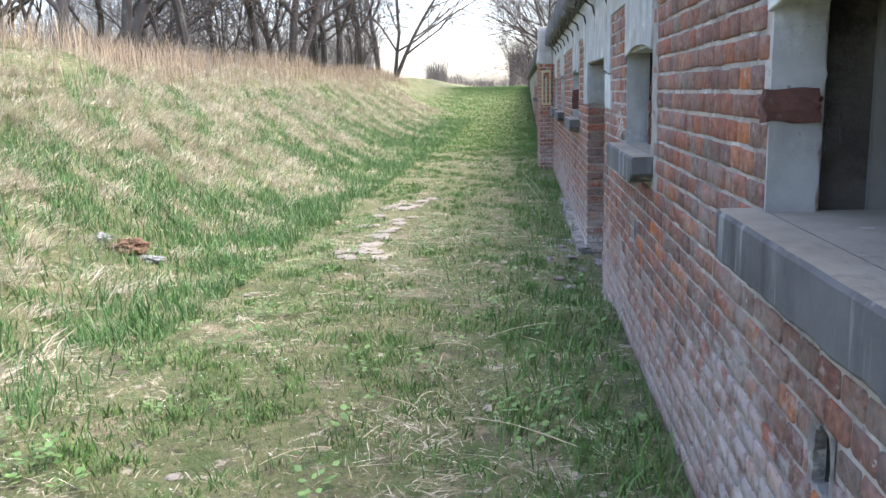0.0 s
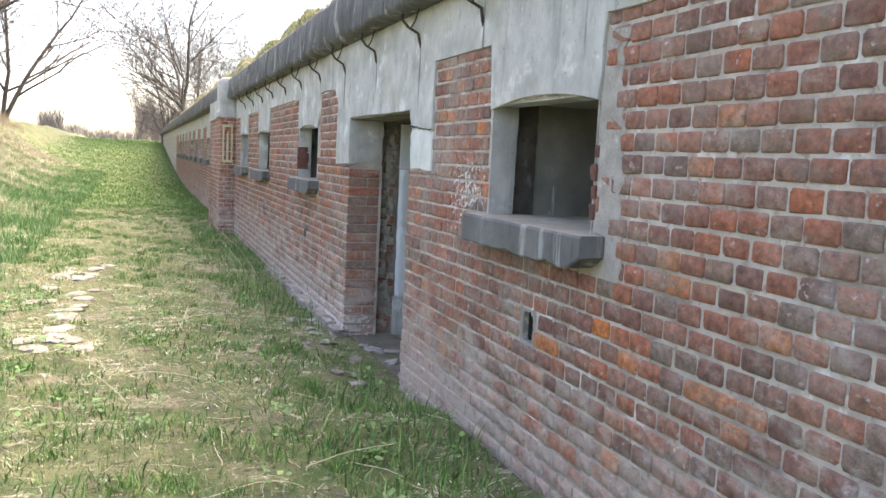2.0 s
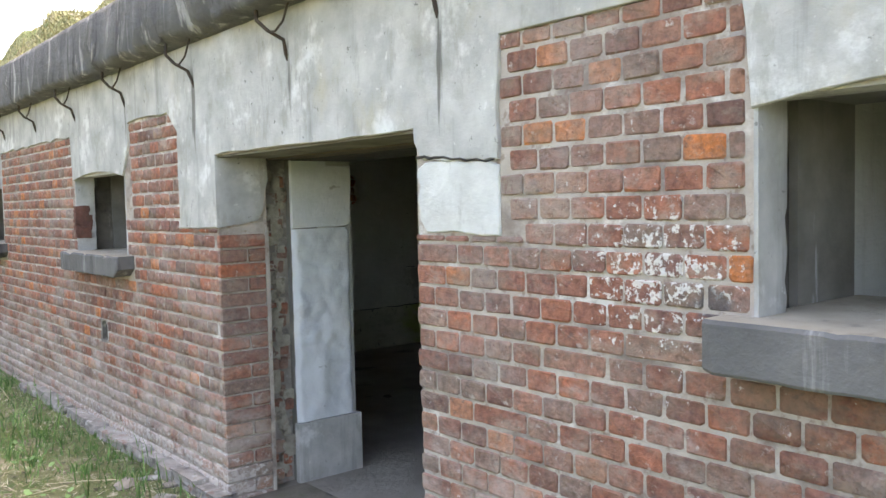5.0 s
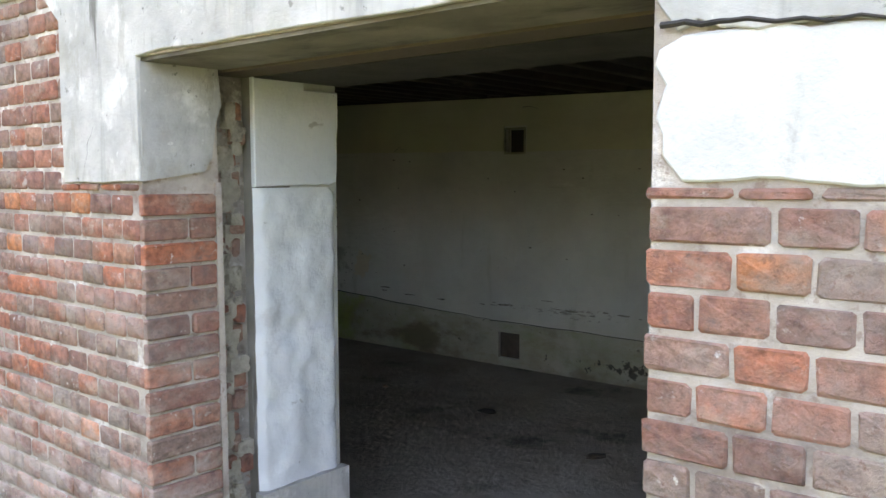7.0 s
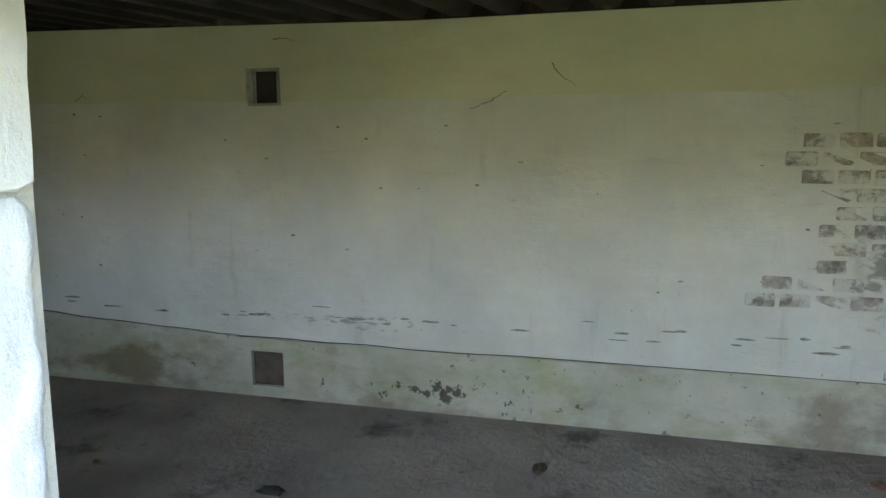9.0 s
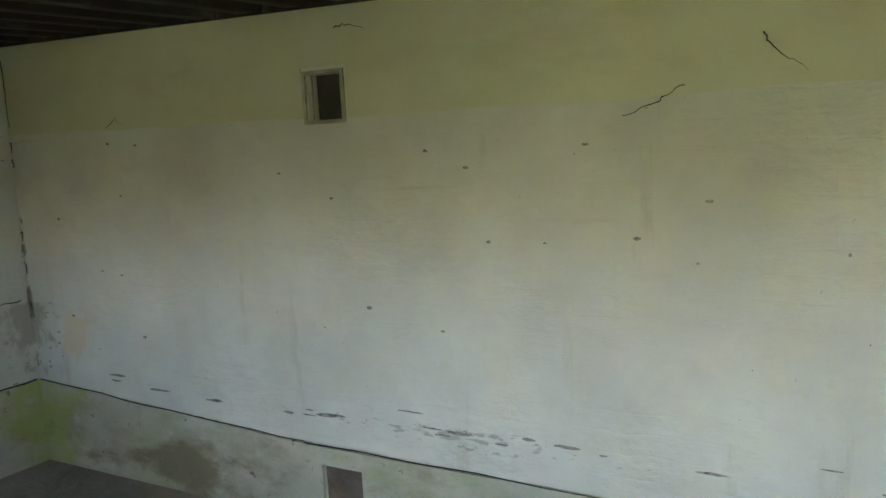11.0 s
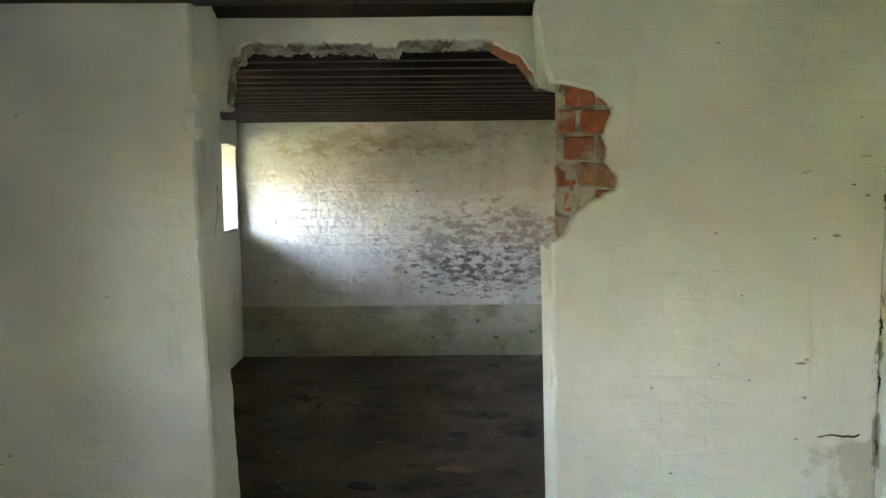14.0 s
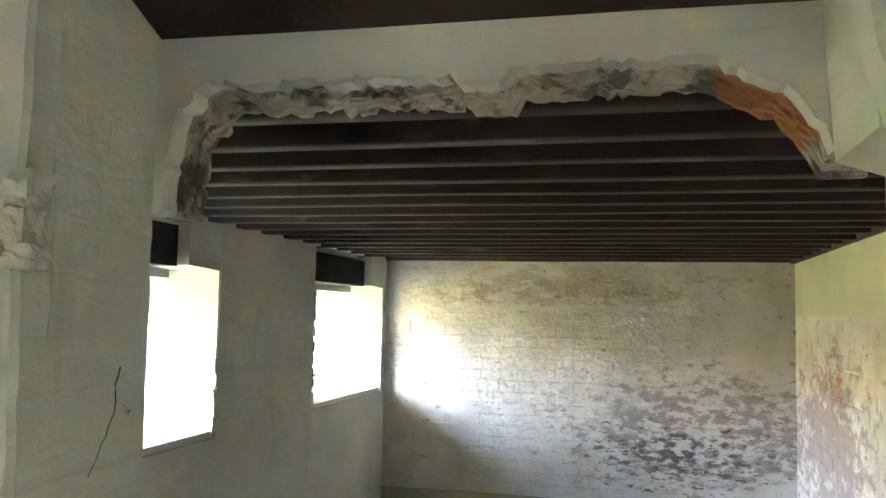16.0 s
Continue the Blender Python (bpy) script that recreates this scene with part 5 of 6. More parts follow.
SPOTS = [(-28.8, 26, 0), (-25.4, 24, 1), (-21.1, 27, 0), (-17.1, 30, 2), (-15.1, 31, 1), (-10.3, 37, 0), (-9.3, 38, 2), (-31.5, 30, 2), (-23, 34, 3), (-19, 37, 3),
         (-13, 40, 1), (-12, 36, 2), (-27, 38, 1), (-33, 40, 0), (-30, 45, 2), (-16, 46, 0), (-20, 48, 2), (-24.5, 50, 1), (-11, 52, 3), (-8.4, 60, 1), (-35, 28, 1),
         (1.6, 62, 1), (4.5, 70, 3), (2.8, 78, 1), (3.6, 74, 3), (0.9, 72, 3)]
SPOTS += [(-34 + 2.6 * i + random.uniform(-0.6, 0.6), random.uniform(52, 80), random.choice((3, 1, 2))) for i in range(9)]
for n, (deg, dist, kind) in enumerate(SPOTS):
    grown = 1.0
    if deg < 0:  # rooted behind the crest of the bank
        far_ = max(dist, 11.5 / math.sin(radians(-deg)))
        grown, dist = min(1.6, far_ / dist), far_
    px, py = polar(deg, dist)
    gz = float(ground_z(px, py)) if px < 0 else 1.2
    m = pose(px, py, gz, 0, 0, random.uniform(0, 360)) @ Matrix.Diagonal((grown, grown, grown, 1))
    if n < 4 and kind == n:
        protos[kind].matrix_world = m
    t_ = copy_thing(protos[kind], m)
for k, pr in enumerate(protos):
    px, py = polar(-37 - 3 * k, 30 + 4 * k)
    pr.matrix_world = pose(px, py, float(ground_z(px, py)), 0, 0, 40 * k)


# far woods: thickets of thin upright twigs
def thicket(name, a0, a1, d0, d1, count, hgt, label):
    n = count
    az_, ds = np.radians(rng.uniform(a0, a1, n)), rng.uniform(d0, d1, n)
    x, y = -0.62 + np.sin(az_) * ds, -8.38 + np.cos(az_) * ds
    z = np.where(x < 0, ground_z(np.minimum(x, 0), y), 1.0)
    h = hgt * rng.uniform(0.4, 1.1, n)
    z0 = z + h * rng.uniform(0, 0.55, n)
    le, aa = rng.uniform(0, 0.5, n) * h, rng.uniform(0, 6.283, n)
    w = 0.006 + 0.00018 * ds
    b = np.stack([x, y, z0], -1)
    s = np.stack([np.cos(az_) * w, -np.sin(az_) * w, 0 * w], -1)
    t = np.stack([x + np.cos(aa) * le, y + np.sin(aa) * le, z + h], -1)
    v = np.stack([b - s, b + s, t], 1).reshape(-1, 3)
    f = np.arange(n * 3).reshape(-1, 3)
    return tagged(np_mesh(name, v, f, twig_mat), label, "woods", kind="stuff")


thicket("far_woods", -45, -9.5, 60, 95, 6500, 9.0, "grey leafless woods behind the bank")
thicket("far_bushes", -0.8, 4.5, 85, 110, 2000, 6.0, "grey-brown leafless bushes beyond the casemate")
thicket("distant_bush", -6.2, -5.0, 105, 112, 300, 3.4, "single leafless bush on the skyline")
thicket("low_scrub", -5.0, -0.5, 110, 130, 600, 1.6, "low leafless scrub on the skyline")
random.seed(5)

# ---- iron hooks under the eaves ----
for i in range(-10, 9):
    hy = HOOKS[i + 10]
    bm = bmesh.new()
    s_ = random.uniform(-0.02, 0.02)
    tube(bm, [Vector((-0.10, hy + 0.12, 2.46)), Vector((-0.11, hy + 0.10, 2.40)), Vector((-0.085, hy + 0.05, 2.35)), Vector((-0.03, hy + 0.01, 2.31)), Vector((-0.016, hy + s_, 2.25)), Vector((0.004, hy + s_, 2.20))], 0.009, 0.009, 6)
    hook = part("eaves_hook", bm, iron_mat)
    bm = bmesh.new()
    tube(bm, [Vector((-0.075, hy + 0.04, 2.345)), Vector((-0.09, hy - 0.03, 2.335)), Vector((-0.08, hy - 0.08, 2.37)), Vector((-0.06, hy - 0.10, 2.46))], 0.006, 0.005, 5)
    part("wire_loop", bm, iron_mat, hook)
    tagged(hook, "rusty bent iron hook with a wire loop under the eaves", "hook", group="eaves hooks")

# ---- yellow frame on the pier's side ----
fr = new("board_frame")
fr.location, fr.scale = (-0.15, Y_PIER, 1.66), (0.8, 1.0, 0.85)
for nm, it in (("stile", (-0.11, -0.075, -0.03, 0.0, -0.40, 0.40)), ("stile", (0.075, 0.11, -0.03, 0.0, -0.40, 0.40)), ("rail", (-0.075, 0.075, -0.03, 0.0, 0.35, 0.40)), ("rail", (-0.075, 0.075, -0.03, 0.0, -0.40, -0.35)), ("mullion", (-0.02, 0.02, -0.025, 0.0, -0.35, 0.25))):
    boxes(nm, [it], yellow_mat, fr)
tagged(fr, "narrow faded yellow wooden frame fixed to the pier", "frame")

# ---- drain holes below the windows, wall vents ----
def drain(yc, z0):
    """A ragged mortar rim with an arched mouth, round the hole through the brick face."""
    d = new("drain_hole")
    d.location = (0, yc, z0)
    n = 30
    mouth, rim = [], []
    for i in range(n):
        a = 2 * math.pi * i / n
        c_, s_ = math.cos(a), math.sin(a)
        k = 1 + random.uniform(-0.10, 0.10)
        mouth.append((0.050 * k * max(-1, min(1, c_ * 1.25)), 0.077 + 0.070 * k * (s_ if s_ > 0 else max(-0.95, s_ * 1.5))))
        k = random.uniform(0.95, 1.10)
        rim.append((0.080 * k * max(-1, min(1, c_ * 1.4)), 0.0775 + 0.079 * k * max(-1, min(1, s_ * 1.4))))
    bm = bmesh.new()
    o, i_, b_ = [[bm.verts.new((x, p, q)) for p, q in pts] for x, pts in ((0.001, rim), (0.003, mouth), (0.03, [(p * 1.05, q) for p, q in mouth]))]
    for a in range(n):
        c = (a + 1) % n
        bm.faces.new((o[a], o[c], i_[c], i_[a]))
        bm.faces.new((i_[a], i_[c], b_[c], b_[a]))
    bmesh.ops.recalc_face_normals(bm, faces=bm.faces)
    part("rim", bm, render_mat, d)
    # Lining added in near-black, so the hole looks shaded inside.
    boxes("dark_lining", [(0.20, 0.262, -0.050, 0.050, 0.008, 0.146), (0.032, 0.20, -0.0545, -0.050, 0.005, 0.149), (0.032, 0.20, 0.050, 0.0545, 0.005, 0.149), (0.032, 0.20, -0.05, 0.05, 0.145, 0.149)], dark_mat, d)
    return tagged(d, "small ragged arched drain hole in the brickwork", "drain hole", group="drain holes")


for yc, z0 in DRAINS:
    drain(yc, z0)
vent = new("wall_vent")
vent.location = (BACK_X - 0.007, 0, 0)
for it in ((-0.008, 0.0, 1.270, 1.285, 1.655, 1.855), (-0.008, 0.0, 1.452, 1.466, 1.655, 1.855), (-0.008, 0.0, 1.285, 1.452, 1.842, 1.855), (-0.008, 0.0, 1.285, 1.452, 1.655, 1.67)):
    boxes("frame_side", [it], algae_mat, vent)
bm = bmesh.new()
add_box(bm, 0.03, 0.04, 1.42, 1.452, 1.67, 1.842)
for v in bm.verts:
    if v.co.y < 1.43:
        v.co.y += 0.03 * abs(v.co.z - 1.76) / 0.09
part("torn_flap", bm, algae_mat, vent)
tagged(vent, "square wall vent with a broken painted frame", "vent")

# broken bricks showing in the window jambs
def lump(name, c, size, material, label, cat, seed):
    bm = bmesh.new()
    bmesh.ops.create_cube(bm, size=2.0)
    bmesh.ops.subdivide_edges(bm, edges=bm.edges[:], cuts=5, use_grid_fill=True)
    for v in bm.verts:
        q = v.co + Vector((seed, 0.3 * seed, 0))
        k = 1 + 0.22 * noise.noise(q * 1.3) + 0.12 * noise.noise(q * 4.0) - 0.20 * max(0.0, v.co.length - 1.35)
        v.co = Vector((v.co.x * size[0] * k, v.co.y * size[1] * k, v.co.z * size[2] * k))
    ob = part(name, bm, material)
    ob.location = c
    return tagged(ob, label, cat, group="exposed jamb bricks", kind="structure")


old_red = surface("old_red_brick", ((0.10, 0.05, 0.04), (0.22, 0.095, 0.07)), 14.0, [((0.30, 0.26, 0.22), 10.0, 0.58, 0.7, 0.6, 2.0)], 0.95, 0.9, 50.0, dist=0.012, bump2=20.0)
for c_, size_ in (((0.055, -6.083, 1.56), (0.070, 0.024, 0.042)), ((0.045, 2.425, 1.42), (0.055, 0.030, 0.045)), ((0.015, -4.08, 1.37), (0.026, 0.017, 0.030)), ((0.012, -4.084, 1.445), (0.022, 0.014, 0.024)), ((0.014, -4.078, 1.52), (0.028, 0.018, 0.031)), ((0.012, -4.086, 1.60), (0.020, 0.013, 0.022)), ((0.05, 2.43, 1.50), (0.06, 0.030, 0.040)), ((0.04, 2.43, 1.575), (0.05, 0.026, 0.036))):
    lump("jamb_brick", c_, size_, old_red, "broken red brick exposed in the window jamb", "brick", c_[1] + c_[2] * 7)
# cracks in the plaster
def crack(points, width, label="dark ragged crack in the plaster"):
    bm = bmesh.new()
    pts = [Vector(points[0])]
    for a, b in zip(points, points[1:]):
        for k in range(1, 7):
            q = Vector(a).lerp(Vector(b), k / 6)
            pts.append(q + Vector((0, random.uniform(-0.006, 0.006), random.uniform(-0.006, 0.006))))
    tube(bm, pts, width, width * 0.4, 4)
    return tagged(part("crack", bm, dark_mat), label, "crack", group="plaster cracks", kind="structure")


bx = BACK_X - 0.006
crack([(bx, -0.20, 1.83), (bx, -0.24, 1.77), (bx, -0.32, 1.72)], 0.0035)
crack([(bx, 0.02, 1.70), (bx, 0.10, 1.66), (bx, 0.22, 1.62)], 0.0025)
crack([(bx, 1.30, 2.0), (bx, 1.24, 2.01), (bx, 1.17, 1.99)], 0.004)
crack([(bx, 2.62, 1.70), (bx, 2.56, 1.74), (bx, 2.50, 1.70)], 0.003)
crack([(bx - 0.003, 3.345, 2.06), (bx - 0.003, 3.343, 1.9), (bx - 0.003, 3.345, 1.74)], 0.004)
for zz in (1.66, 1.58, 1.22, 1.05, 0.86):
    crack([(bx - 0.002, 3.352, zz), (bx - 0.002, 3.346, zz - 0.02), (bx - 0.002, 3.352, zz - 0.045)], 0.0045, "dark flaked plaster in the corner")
crack([(3.85, CROSS_Y - 0.001, 0.875), (3.75, CROSS_Y - 0.001, 0.87), (3.66, CROSS_Y - 0.001, 0.868)], 0.0035)
crack([(BACK_X - 0.03, CROSS_Y - 0.010, 0.458), (3.5, CROSS_Y - 0.010, 0.452), (OR + 0.04, CROSS_Y - 0.010, 0.452)], 0.005, "dark joint above the skirting")
crack([(OL - 0.01, CROSS_Y - 0.010, 0.456), (1.5, CROSS_Y - 0.010, 0.458)], 0.004, "dark joint above the skirting")
crack([(bx - 0.006, 3.34, 0.455), (bx - 0.006, 2.4, 0.407), (bx - 0.006, 1.6, 0.368)], 0.004, "dark joint above the skirting")
crack([(bx - 0.006, 1.6, 0.366), (bx - 0.006, 0.0, 0.36), (bx - 0.006, -2.5, 0.36)], 0.003, "dark joint above the skirting")
crack([(OL + 0.003, CROSS_Y + 0.22, 1.62), (OL + 0.006, CROSS_Y + 0.20, 1.55), (OL + 0.009, CROSS_Y + 0.15, 1.47)], 0.0012)
crack([(-0.008, 0.34, 1.50), (-0.010, 0.30, 1.60), (-0.010, 0.24, 1.68)], 0.004, "diagonal crack in the concrete door block")
crack([(-0.012, -1.70, 1.745), (-0.012, -1.85, 1.735), (-0.012, -2.11, 1.715)], 0.006, "horizontal crack over the white patch")


def flake(u, z, length, height, where):
    """A shallow scar where the whitewash has come off; where: 'back' or 'cross' wall."""
    n = max(9, int(length / 0.008))
    pts = []
    for i in range(n):
        a = 2 * math.pi * i / n
        k = random.uniform(0.55, 1.15)
        pts.append((u + 0.5 * length * math.cos(a) * random.uniform(0.85, 1.1), z + 0.5 * height * math.sin(a) * k))
    face, axis = (BACK_X, "x") if where == "back" else (CROSS_Y, "y")
    ob = slab("plaster_scar", pts, face - 0.0014, face + 0.002, scar_mat, axis=axis)
    return tagged(ob, "dark scar where the whitewash has flaked off", "scar", group="plaster scars", kind="structure")


scar_mat = surface("plaster_scar", ((0.19, 0.175, 0.155), (0.36, 0.335, 0.295)), 30.0, [((0.05, 0.045, 0.04), 40.0, 0.52, 0.64, 0.7, 2.0)], 0.95, 0.8, 80.0)
random.seed(31)
for i in range(34):
    flake(random.uniform(-1.6, 2.9), 0.475 + abs(random.gauss(0, 0.045)), random.uniform(0.02, 0.12), random.uniform(0.005, 0.015), "back")
for i in range(9):
    flake(3.34 - abs(random.gauss(0, 0.22)), random.uniform(0.5, 0.95), random.uniform(0.01, 0.03), random.uniform(0.005, 0.012), "back")
for i in range(26):
    flake(random.uniform(-1.5, 3.3), random.uniform(0.6, 1.65), random.uniform(0.008, 0.03), random.uniform(0.005, 0.016), "back")
for i in range(8):
    flake(3.88 - abs(random.gauss(0, 0.12)), random.uniform(0.46, 1.9), random.uniform(0.012, 0.05), random.uniform(0.004, 0.012), "cross")
for i in range(16):
    u_ = random.choice((random.uniform(1.0, 1.86), random.uniform(3.2, 3.85)))
    flake(u_, random.uniform(0.5, 2.05), random.uniform(0.006, 0.016), random.uniform(0.003, 0.007), "cross")
# chipped plaster on the edge of the opening
for k, (dx_, z_, w_, h_) in enumerate(((-0.004, 1.86, 0.020, 0.022), (-0.014, 1.81, 0.020, 0.022), (-0.002, 1.77, 0.022, 0.016))):
    lump("jamb_chip", (OL + dx_, CROSS_Y + 0.016, z_), (w_, 0.020, h_), white_mat, "chipped whitewashed plaster at the edge of the opening", "plaster", k * 5.3)
# crumbled edges of the far room's windows
for y0, y1 in WINDOWS[4:]:
    for k in range(9):
        lump("reveal_chip", (INNER_X - 0.012, y0 - 0.097 + random.uniform(-0.006, 0.008), 1.22 + 0.075 * k + random.uniform(-0.02, 0.02)), (0.016, random.uniform(0.010, 0.026), random.uniform(0.02, 0.045)), white_mat, "crumbled plaster at the window edge", "plaster", k * 2.9 + y0)
    for k in range(5):
        lump("reveal_chip", (INNER_X - 0.012, y1 + 0.09, 1.20 + 0.06 * k + random.uniform(-0.02, 0.02)), (0.016, random.uniform(0.012, 0.03), random.uniform(0.02, 0.04)), white_mat, "crumbled plaster at the window edge", "plaster", k * 4.1 + y1)
# low niche in the far room's front wall: a flat plate, its shade painted dark
plain("wall_inner_niche_plate", (INNER_X - 0.002, INNER_X + 0.003, 7.65, 7.77, 0.12, 0.27), dark_mat, "flat dark plate painting the shade of a low wall niche", "vent")
# debris on the floors
for i in range(60):
    if i < 10:
        px, py = random.uniform(1.2, 3.7), random.uniform(-2.0, 3.0)
    else:
        px, py = random.uniform(1.1, 3.5), random.uniform(4.2, 8.2)
    bm = bmesh.new()
    bmesh.ops.create_icosphere(bm, subdivisions=2, radius=1.0)
    s3 = (random.uniform(0.03, 0.13), random.uniform(0.02, 0.06), random.uniform(0.008, 0.022))
    if i < 10:
        s3 = (s3[0] * 0.5, s3[1] * 0.7, s3[2])
    for v in bm.verts:
        k = 1 + 0.5 * noise.noise(v.co * 1.5 + Vector((i * 2.7, 1, 0)))
        v.co = Vector((v.co.x * s3[0] * k, v.co.y * s3[1] * k, v.co.z * s3[2] * k))
    ob = part("floor_debris", bm, random.choice((dark_mat, brown_mat, dirt_mat, dirt_mat)))
    ob.matrix_world = pose(px, py, 0.022, 0, 0, random.uniform(0, 360))
    tagged(ob, "dark lump of dirt and rubble on the floor", "debris", group="floor debris")

# ---- brickwork ----
PANELS = [(Y_SOUTH, -11.25, 2.11), (-10.06, -7.18, 2.11), (-6.055, -4.10, 2.11), (-2.995, -2.128, 2.11), (0.481, 1.254, 2.12), (2.455, 4.647, 2.12), (5.825, 7.066, 2.12), (8.23, Y_PIER, 2.09)]


def spans_at(z):
    """Stretches of the front that show brick in a course at height z."""
    if z > 2.10:
        return []
    if z > 1.485:
        return [(a, b) for a, b, top in PANELS]
    blocked = [DOOR[:1] + (0.03,)] + [(y - 0.075, y + 0.075) for y, zd in DRAINS if zd < z < zd + 2 * COURSE]
    for a, b in WINDOWS:
        if z > 1.26:
            blocked.append((a - 0.004, b + 0.004) if z > 1.29 else (a - 0.1, b + 0.085))
        elif z > 1.14:
            blocked.append((a - 0.11, b + 0.09))
    out, y = [], Y_SOUTH
    for a, b in sorted(blocked):
        out.append((y, a))
        y = b
    out.append((y, Y_PIER))
    return out


brick_r = random.Random(3)


def lay(spans, k, pitch, gap=0.0052):
    """Bricks of course k within the spans: (y0, y1)."""
    out = []
    off = (0.5 * pitch if k % 2 else 0.0)
    for a, b in spans:
        y = math.floor((a - off) / pitch) * pitch + off
        first = True
        while y < b:
            w = pitch * (2 if brick_r.random() < 0.012 else 1)
            y0, y1 = max(a, y + gap + brick_r.uniform(-0.002, 0.002)), min(b, y + w - gap + brick_r.uniform(-0.002, 0.002))
            if y1 - y0 > 0.03:
                if abs(y1 - DOOR[0]) < 1e-6:
                    y1 += brick_r.uniform(-0.001, 0.014)
                out.append((y0, y1))
            y += w
        if out and abs(b - DOOR[0]) < 1e-6:  # the door's edge is brick to its corner
            out[-1] = (out[-1][0], b + brick_r.uniform(-0.001, 0.012))
    return out


field_v, field_f, single = [], [], []
z_base = Z_BASE
for k in range(0, 29):
    z0 = z_base + k * COURSE
    for y0, y1 in lay(spans_at(z0 + COURSE / 2), k, HEAD):
        q = (y0, y1, z0 + 0.006 + brick_r.uniform(-0.002, 0.002), z0 + COURSE - 0.0065 + brick_r.uniform(-0.002, 0.002))
        if k == 28:
            q = q[:3] + (2.113,)
        if k == 20 and (-2.14 < y1 < -1.60 or -0.1 < y0 < 0.47):
            q = q[:3] + (1.466,)
        if -3.02 < y0 and y1 < -1.60 and z0 > -0.05:
            single.append(q)
        else:
            o = len(field_v)
            field_v += brick_verts(*q, -brick_r.uniform(-0.002, 0.005), 0.02, brick_r)
            field_f += [tuple(o + i for i in f) for f in BRICK_FACES]
for ya, yb, xf in ((Y_PIER, Y_PIER_END, -0.28), (Y_PIER_END, 36.0, 0.0)):
    for k in range(0, 29):
        z0 = z_base + k * COURSE
        zc = z0 + COURSE / 2
        sp, y = [], ya
        if xf == 0.0 and 1.14 < zc < 2.2:
            for a, b in FAR_WINDOWS:
                if b < yb:
                    sp.append((y, a - (0.1 if zc < 1.28 else 0)))
                    y = b + (0.1 if zc < 1.28 else 0)
        sp.append((y, yb))
        if zc > 2.10:
            continue
        for y0, y1 in lay(sp, k, HEAD * (1 if xf else 2)):
            o = len(field_v)
            field_v += brick_verts(y0, y1, z0 + 0.005, z0 + COURSE - 0.006, xf - brick_r.uniform(-0.002, 0.004), xf + 0.02, brick_r)
            field_f += [tuple(o + i for i in f) for f in BRICK_FACES]
field = np_mesh("brick_field", field_v, field_f, brick_field_mat, wall_front)
tagged(field, "weathered red-brown facing bricks", kind="stuff")
# the pier's side, facing back along the wall
pv, pf = [], []
for k in range(29):
    z0 = z_base + k * COURSE
    if z0 + COURSE / 2 > 2.10:
        continue
    for x0, x1 in (((-0.27, -0.145), (-0.135, -0.005)) if k % 2 else ((-0.27, -0.20), (-0.19, -0.06), (-0.05, -0.005))):
        o = len(pv)
        pv += [(yv, Y_PIER + xv, zv) for xv, yv, zv in brick_verts(x0, x1, z0 + 0.005, z0 + COURSE - 0.006, 0.0, 0.02, brick_r)]
        pf += [tuple(o + i for i in reversed(f)) for f in BRICK_FACES]
tagged(np_mesh("brick_field", pv, pf, brick_field_mat, pier), "weathered red-brown pier bricks", kind="stuff")


def brick_object(y0, y1, z0, z1, parent, material, cache, m=None, wear=1.0):
    """A brick of its own; alike sizes share one mesh."""
    key = (round((y1 - y0) / 0.012), round((z1 - z0) / 0.012), brick_r.randrange(5))
    if key not in cache:
        me = bpy.data.meshes.new("brick")
        w, h = (y1 - y0) / 2, (z1 - z0) / 2
        me.from_pydata(brick_verts(-w, w, -h, h, 0.0, 0.022, brick_r, wear), [], BRICK_FACES)
        me.materials.append(material)
        cache[key] = me
    ob = new("brick", cache[key])
    ob.parent = parent
    c = Vector(((0.0), (y0 + y1) / 2, (z0 + z1) / 2))
    ob.matrix_world = (m or Matrix()) @ Matrix.Translation(c + Vector((-brick_r.uniform(-0.002, 0.005) * wear, 0, 0)))
    return ob


cache_front = {}
for q in single:
    brick_object(*q, wall_front, brick_mat, cache_front)
# far door jamb: bricks turned into the opening, facing -y
turn = Matrix(((0, 1, 0, 0), (1, 0, 0, 0.0), (0, 0, 1, 0), (0, 0, 0, 1)))
for k in range(20):
    z0 = z_base + k * COURSE
    if z0 < -0.12 or z0 + COURSE > 1.50:
        continue
    for a, b in (((-0.004, 0.262),) if k % 2 else ((-0.004, 0.155), (0.166, 0.262))):
        brick_object(a, b, z0 + 0.005, min(z0 + COURSE - 0.006, 1.468), wall_front, brick_mat, cache_front, turn)
edge = tagged(boxes("trim_jamb_mortar", [(0.262, 0.285, 0.0, 0.02, -0.1, 1.47)], mortar_mat), "pale mortar edge of the brick jamb", "jamb", kind="structure")
# rough bricks and crumbling mortar in the rebate
cache_reb = {}
turn_reb = Matrix.Translation((0, 0.082, 0)) @ turn
for k in range(24):
    z0 = z_base + k * COURSE
    if -0.05 < z0 < 1.72:
        a = 0.290 + brick_r.uniform(0.0, 0.02)
        for w in (brick_r.uniform(0.05, 0.085), brick_r.uniform(0.03, 0.07)):
            if brick_r.random() < 0.62 and a + w < 0.447:
                bo = brick_object(a, a + w, z0 + 0.004, z0 + COURSE - 0.008, rebate, brick_mat, cache_reb, turn_reb)
                bo.matrix_world = Matrix.Translation((0, brick_r.uniform(-0.012, 0.012), 0)) @ bo.matrix_world @ pose(0, 0, 0, brick_r.uniform(-7, 7), brick_r.uniform(-6, 6), brick_r.uniform(-9, 9))
            a += w + 0.012
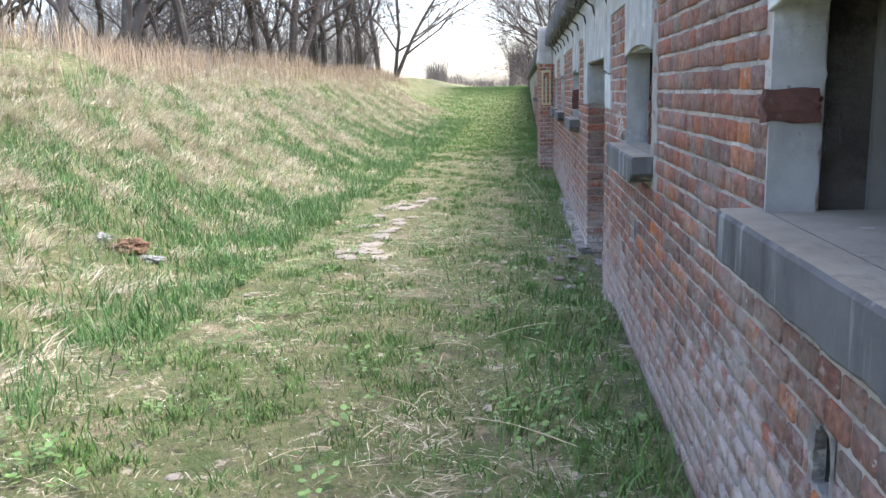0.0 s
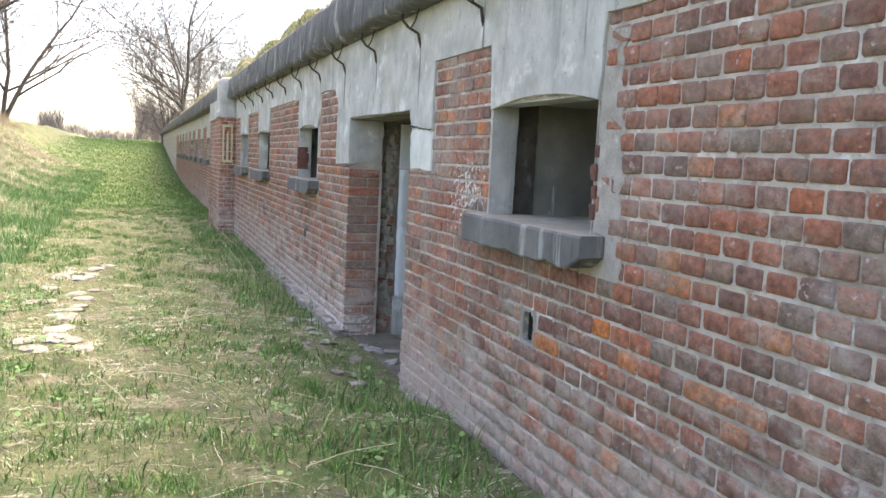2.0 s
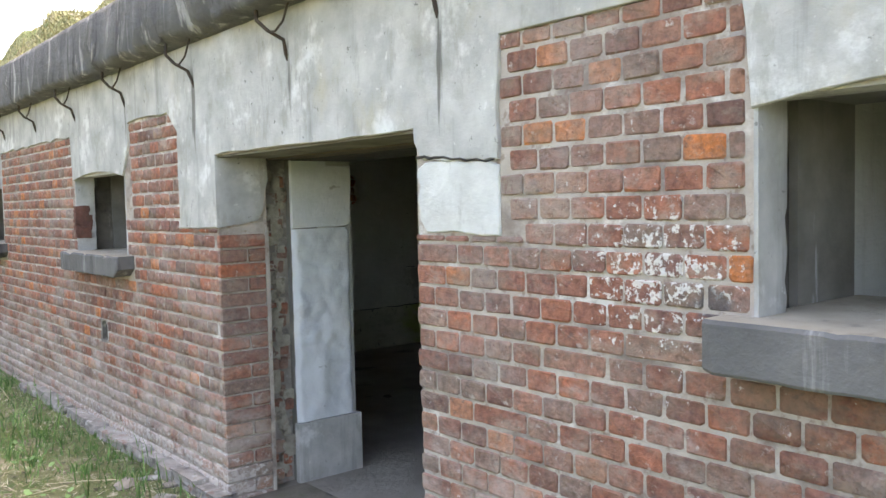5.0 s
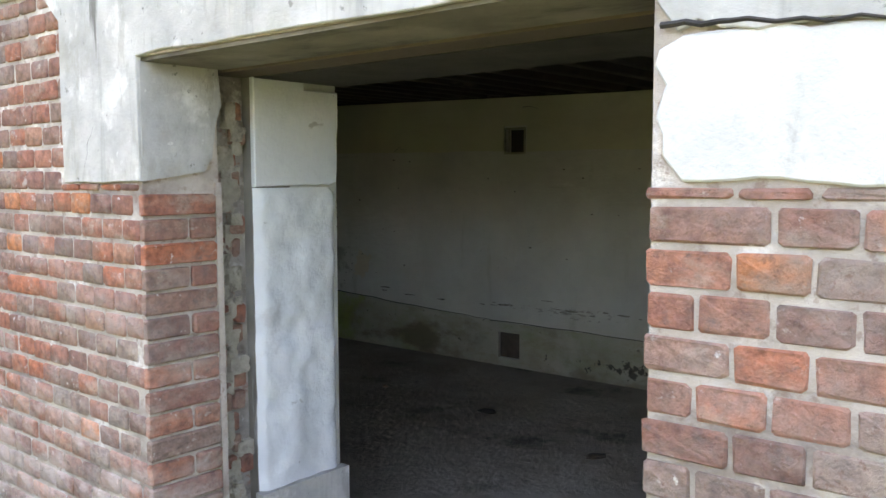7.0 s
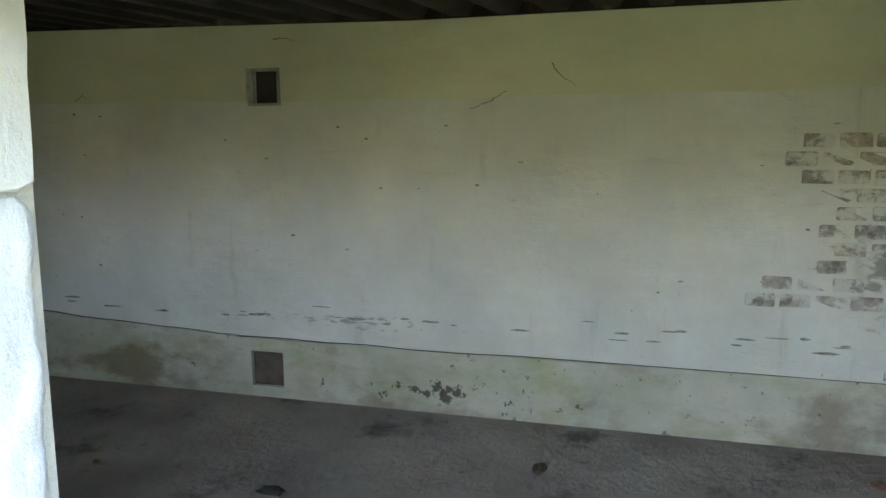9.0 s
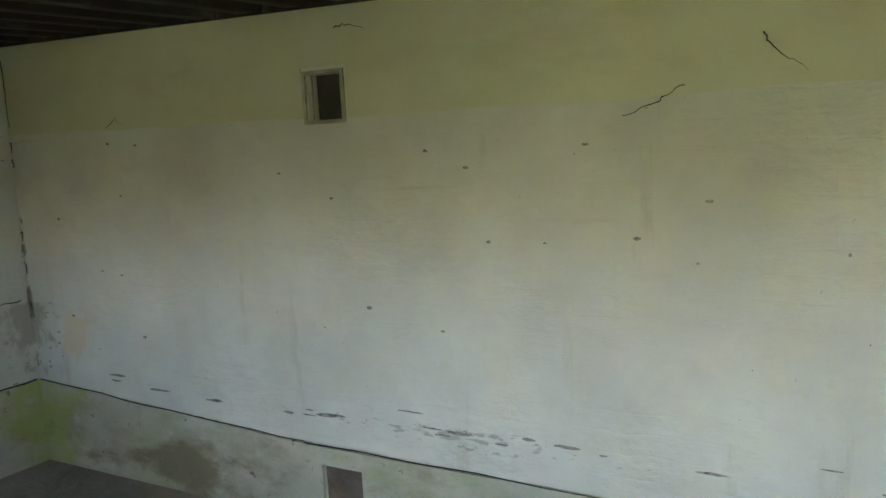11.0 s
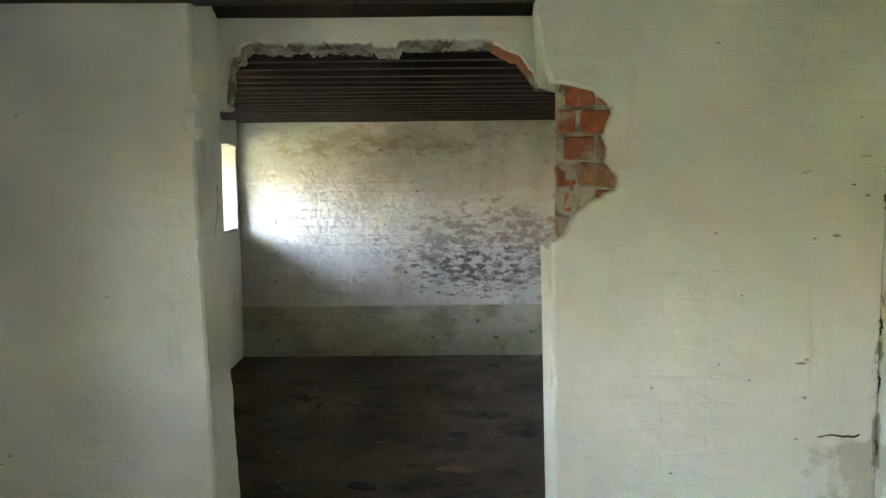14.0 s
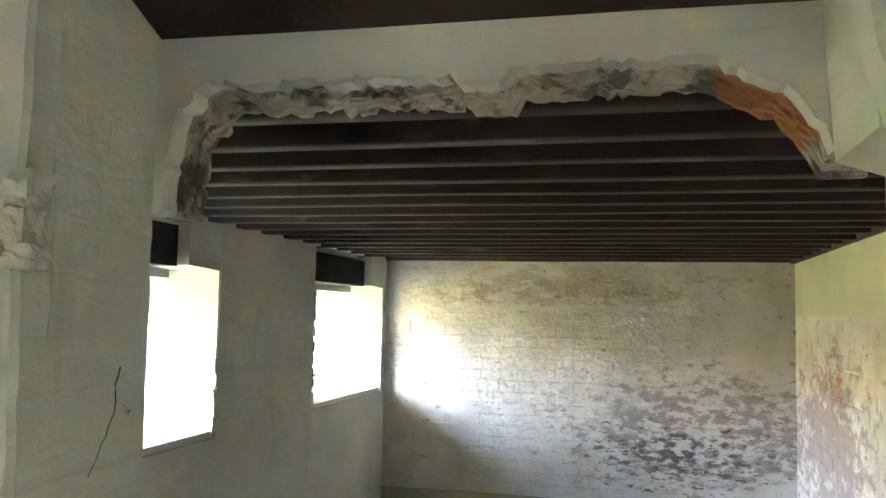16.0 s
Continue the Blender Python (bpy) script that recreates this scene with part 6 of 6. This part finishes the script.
rubble_mat = surface("crumbled_mortar", ((0.30, 0.27, 0.22), (0.52, 0.48, 0.40)), 14.0, [((0.10, 0.085, 0.07), 9.0, 0.54, 0.66, 0.7, 3.0), ((0.30, 0.13, 0.08), 12.0, 0.60, 0.68, 0.7, 7.0)], 0.95, 1.0, 60.0, dist=0.015, bump2=22.0)
for k in range(34):
    zz = 0.06 + 1.74 * k / 34
    lump("rebate_mortar", (brick_r.uniform(0.30, 0.43), brick_r.uniform(0.088, 0.098), zz), (brick_r.uniform(0.018, 0.042), brick_r.uniform(0.016, 0.026), brick_r.uniform(0.018, 0.045)), rubble_mat, "crumbling lump of mortar in the door rebate", "mortar", k * 3.7)
# inner door pier: whitewashed facing with a grey plinth
blue_mat = surface("blue_white_paint", ((0.62, 0.645, 0.66), (0.76, 0.78, 0.79)), 3.0, [((0.45, 0.45, 0.45), 4.0, 0.58, 0.7, 0.5, 2.0), ((0.30, 0.29, 0.27), (6.0, 6.0, 9.0), 0.66, 0.70, 0.6, 5.0)], 0.85, 0.5, 18.0, dist=0.014, bump2=6.0)
nx_, nz_ = 22, 70
pv_, pf_ = [], []
for j in range(nz_ + 1):
    z = 0.357 + 1.092 * j / nz_
    right = 0.832 + 0.012 * noise.noise(Vector((z * 9.0, 1.0, 0.0))) + 0.008 * noise.noise(Vector((z * 30.0, 4.0, 0.0))) - (0.018 if j == nz_ else 0.0)
    left = 0.452 + 0.004 * noise.noise(Vector((z * 12.0, 8.0, 0.0)))
    for i in range(nx_ + 1):
        x = left + (right - left) * i / nx_
        q = Vector((x, 0.0, z))
        lumps = 0.011 * noise.noise(q * 9.0) + 0.008 * noise.noise(q * 17.0 + Vector((3, 1, 2))) + 0.0022 * noise.noise(q * 45.0)
        edge_ = min(i, nx_ - i, 2) / 2
        pv_.append((x, 0.058 if min(i, nx_ - i) == 0 else 0.034 + lumps + 0.008 * (1 - edge_), z))
        if i and j:
            o = j * (nx_ + 1) + i
            pf_.append((o - nx_ - 2, o - nx_ - 1, o, o - 1))
pier_in = np_mesh("trim_inner_pier", pv_, pf_, blue_mat)
pier_up = slab("trim_inner_pier_top", ragged((0.45, 1.452), (0.83, 1.459), 0.03, 0.002) + ragged((0.835, 1.47), (0.845, 1.80), 0.05, 0.005) + [(0.845, 1.805), (0.68, 1.805), (0.68, 1.845), (0.45, 1.845)], 0.036, 0.058, blue_mat, axis="y", bevel=0.004)
tagged(pier_up, "smooth whitewashed head of the inner door jamb", "jamb", kind="structure")
tagged(pier_in, "lumpy bluish whitewash on the inner door jamb", "jamb", kind="structure")
tagged(boxes("trim_inner_plinth", [(0.44, 0.86, 0.015, 0.058, 0.0, 0.355)], concrete_mat), "grey plastered plinth of the inner door jamb", "plinth", kind="structure")

# whitewashed brickwork of the far room
def face_bricks(parent, u0, u1, z0, z1, m, material, pitch):
    cache = {}
    k = 0
    z = z0
    while z + COURSE < z1 + 0.01:
        for a, b in lay([(u0, u1)], k, pitch, 0.002):
            brick_object(a, b, z + 0.001, z + COURSE - 0.0015, parent, material, cache, m, 0.28)
        z += COURSE
        k += 1


wall_far_room = bpy.data.objects["wall_far_core"]
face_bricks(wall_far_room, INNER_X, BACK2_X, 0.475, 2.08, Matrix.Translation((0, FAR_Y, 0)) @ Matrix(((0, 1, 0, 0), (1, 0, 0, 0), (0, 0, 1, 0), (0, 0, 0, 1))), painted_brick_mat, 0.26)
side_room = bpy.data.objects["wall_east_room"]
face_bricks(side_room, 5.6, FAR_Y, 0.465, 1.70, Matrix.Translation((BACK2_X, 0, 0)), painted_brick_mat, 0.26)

# bare brick showing through the back wall plaster
cache_bare = {}
for k in range(6, 20):
    z0 = 0.36 + (k - 6) * 0.0815
    for j in range(11):
        yc = -1.10 - j * 0.15 - (0.07 if k % 2 else 0)
        d = noise.noise(Vector((yc * 1.6, z0 * 2.4, 3.1))) + 0.25 - 0.9 * max(0.0, yc + 1.7)
        if d > 0.12 and z0 < 1.58:
            brick_object(yc, yc + 0.135, z0, z0 + 0.066, wall_back, bare_brick_mat, cache_bare, Matrix.Translation((BACK_X + 0.0005, 0, 0)))
# fresh orange bricks in the broken corner of the cross wall
cache_org = {}
east_core = bpy.data.objects["wall_cross_east_core"]
turn_c = Matrix.Translation((0, CROSS_Y + 0.045, 0)) @ turn
for k in range(6):
    z0 = 1.45 + k * COURSE
    for a, b in (((2.985, 3.07), (3.08, 3.19)) if k % 2 else ((2.965, 3.02), (3.03, 3.145), (3.155, 3.20))):
        bo = brick_object(a, b, z0 + 0.005, z0 + COURSE - 0.006, east_core, orange_brick_mat, cache_org, turn_c)
        bo.matrix_world = Matrix.Translation((0, brick_r.uniform(-0.018, 0.016), 0)) @ bo.matrix_world @ pose(0, 0, 0, brick_r.uniform(-9, 9), brick_r.uniform(-10, 10), brick_r.uniform(-14, 14))
plain("wall_cross_patch_back", (2.962, 3.22, CROSS_Y + 0.058, CROSS_Y + 0.0695, 1.44, 1.92), broken_mat, "brown broken mortar behind the missing plaster")
for za in (1.47, 1.63, 1.78):
    plain("wall_cross_patch_mortar", (2.97, 3.19, CROSS_Y + 0.05, CROSS_Y + 0.058, za, za + 0.05), render_mat, "rough mortar in the broken corner")
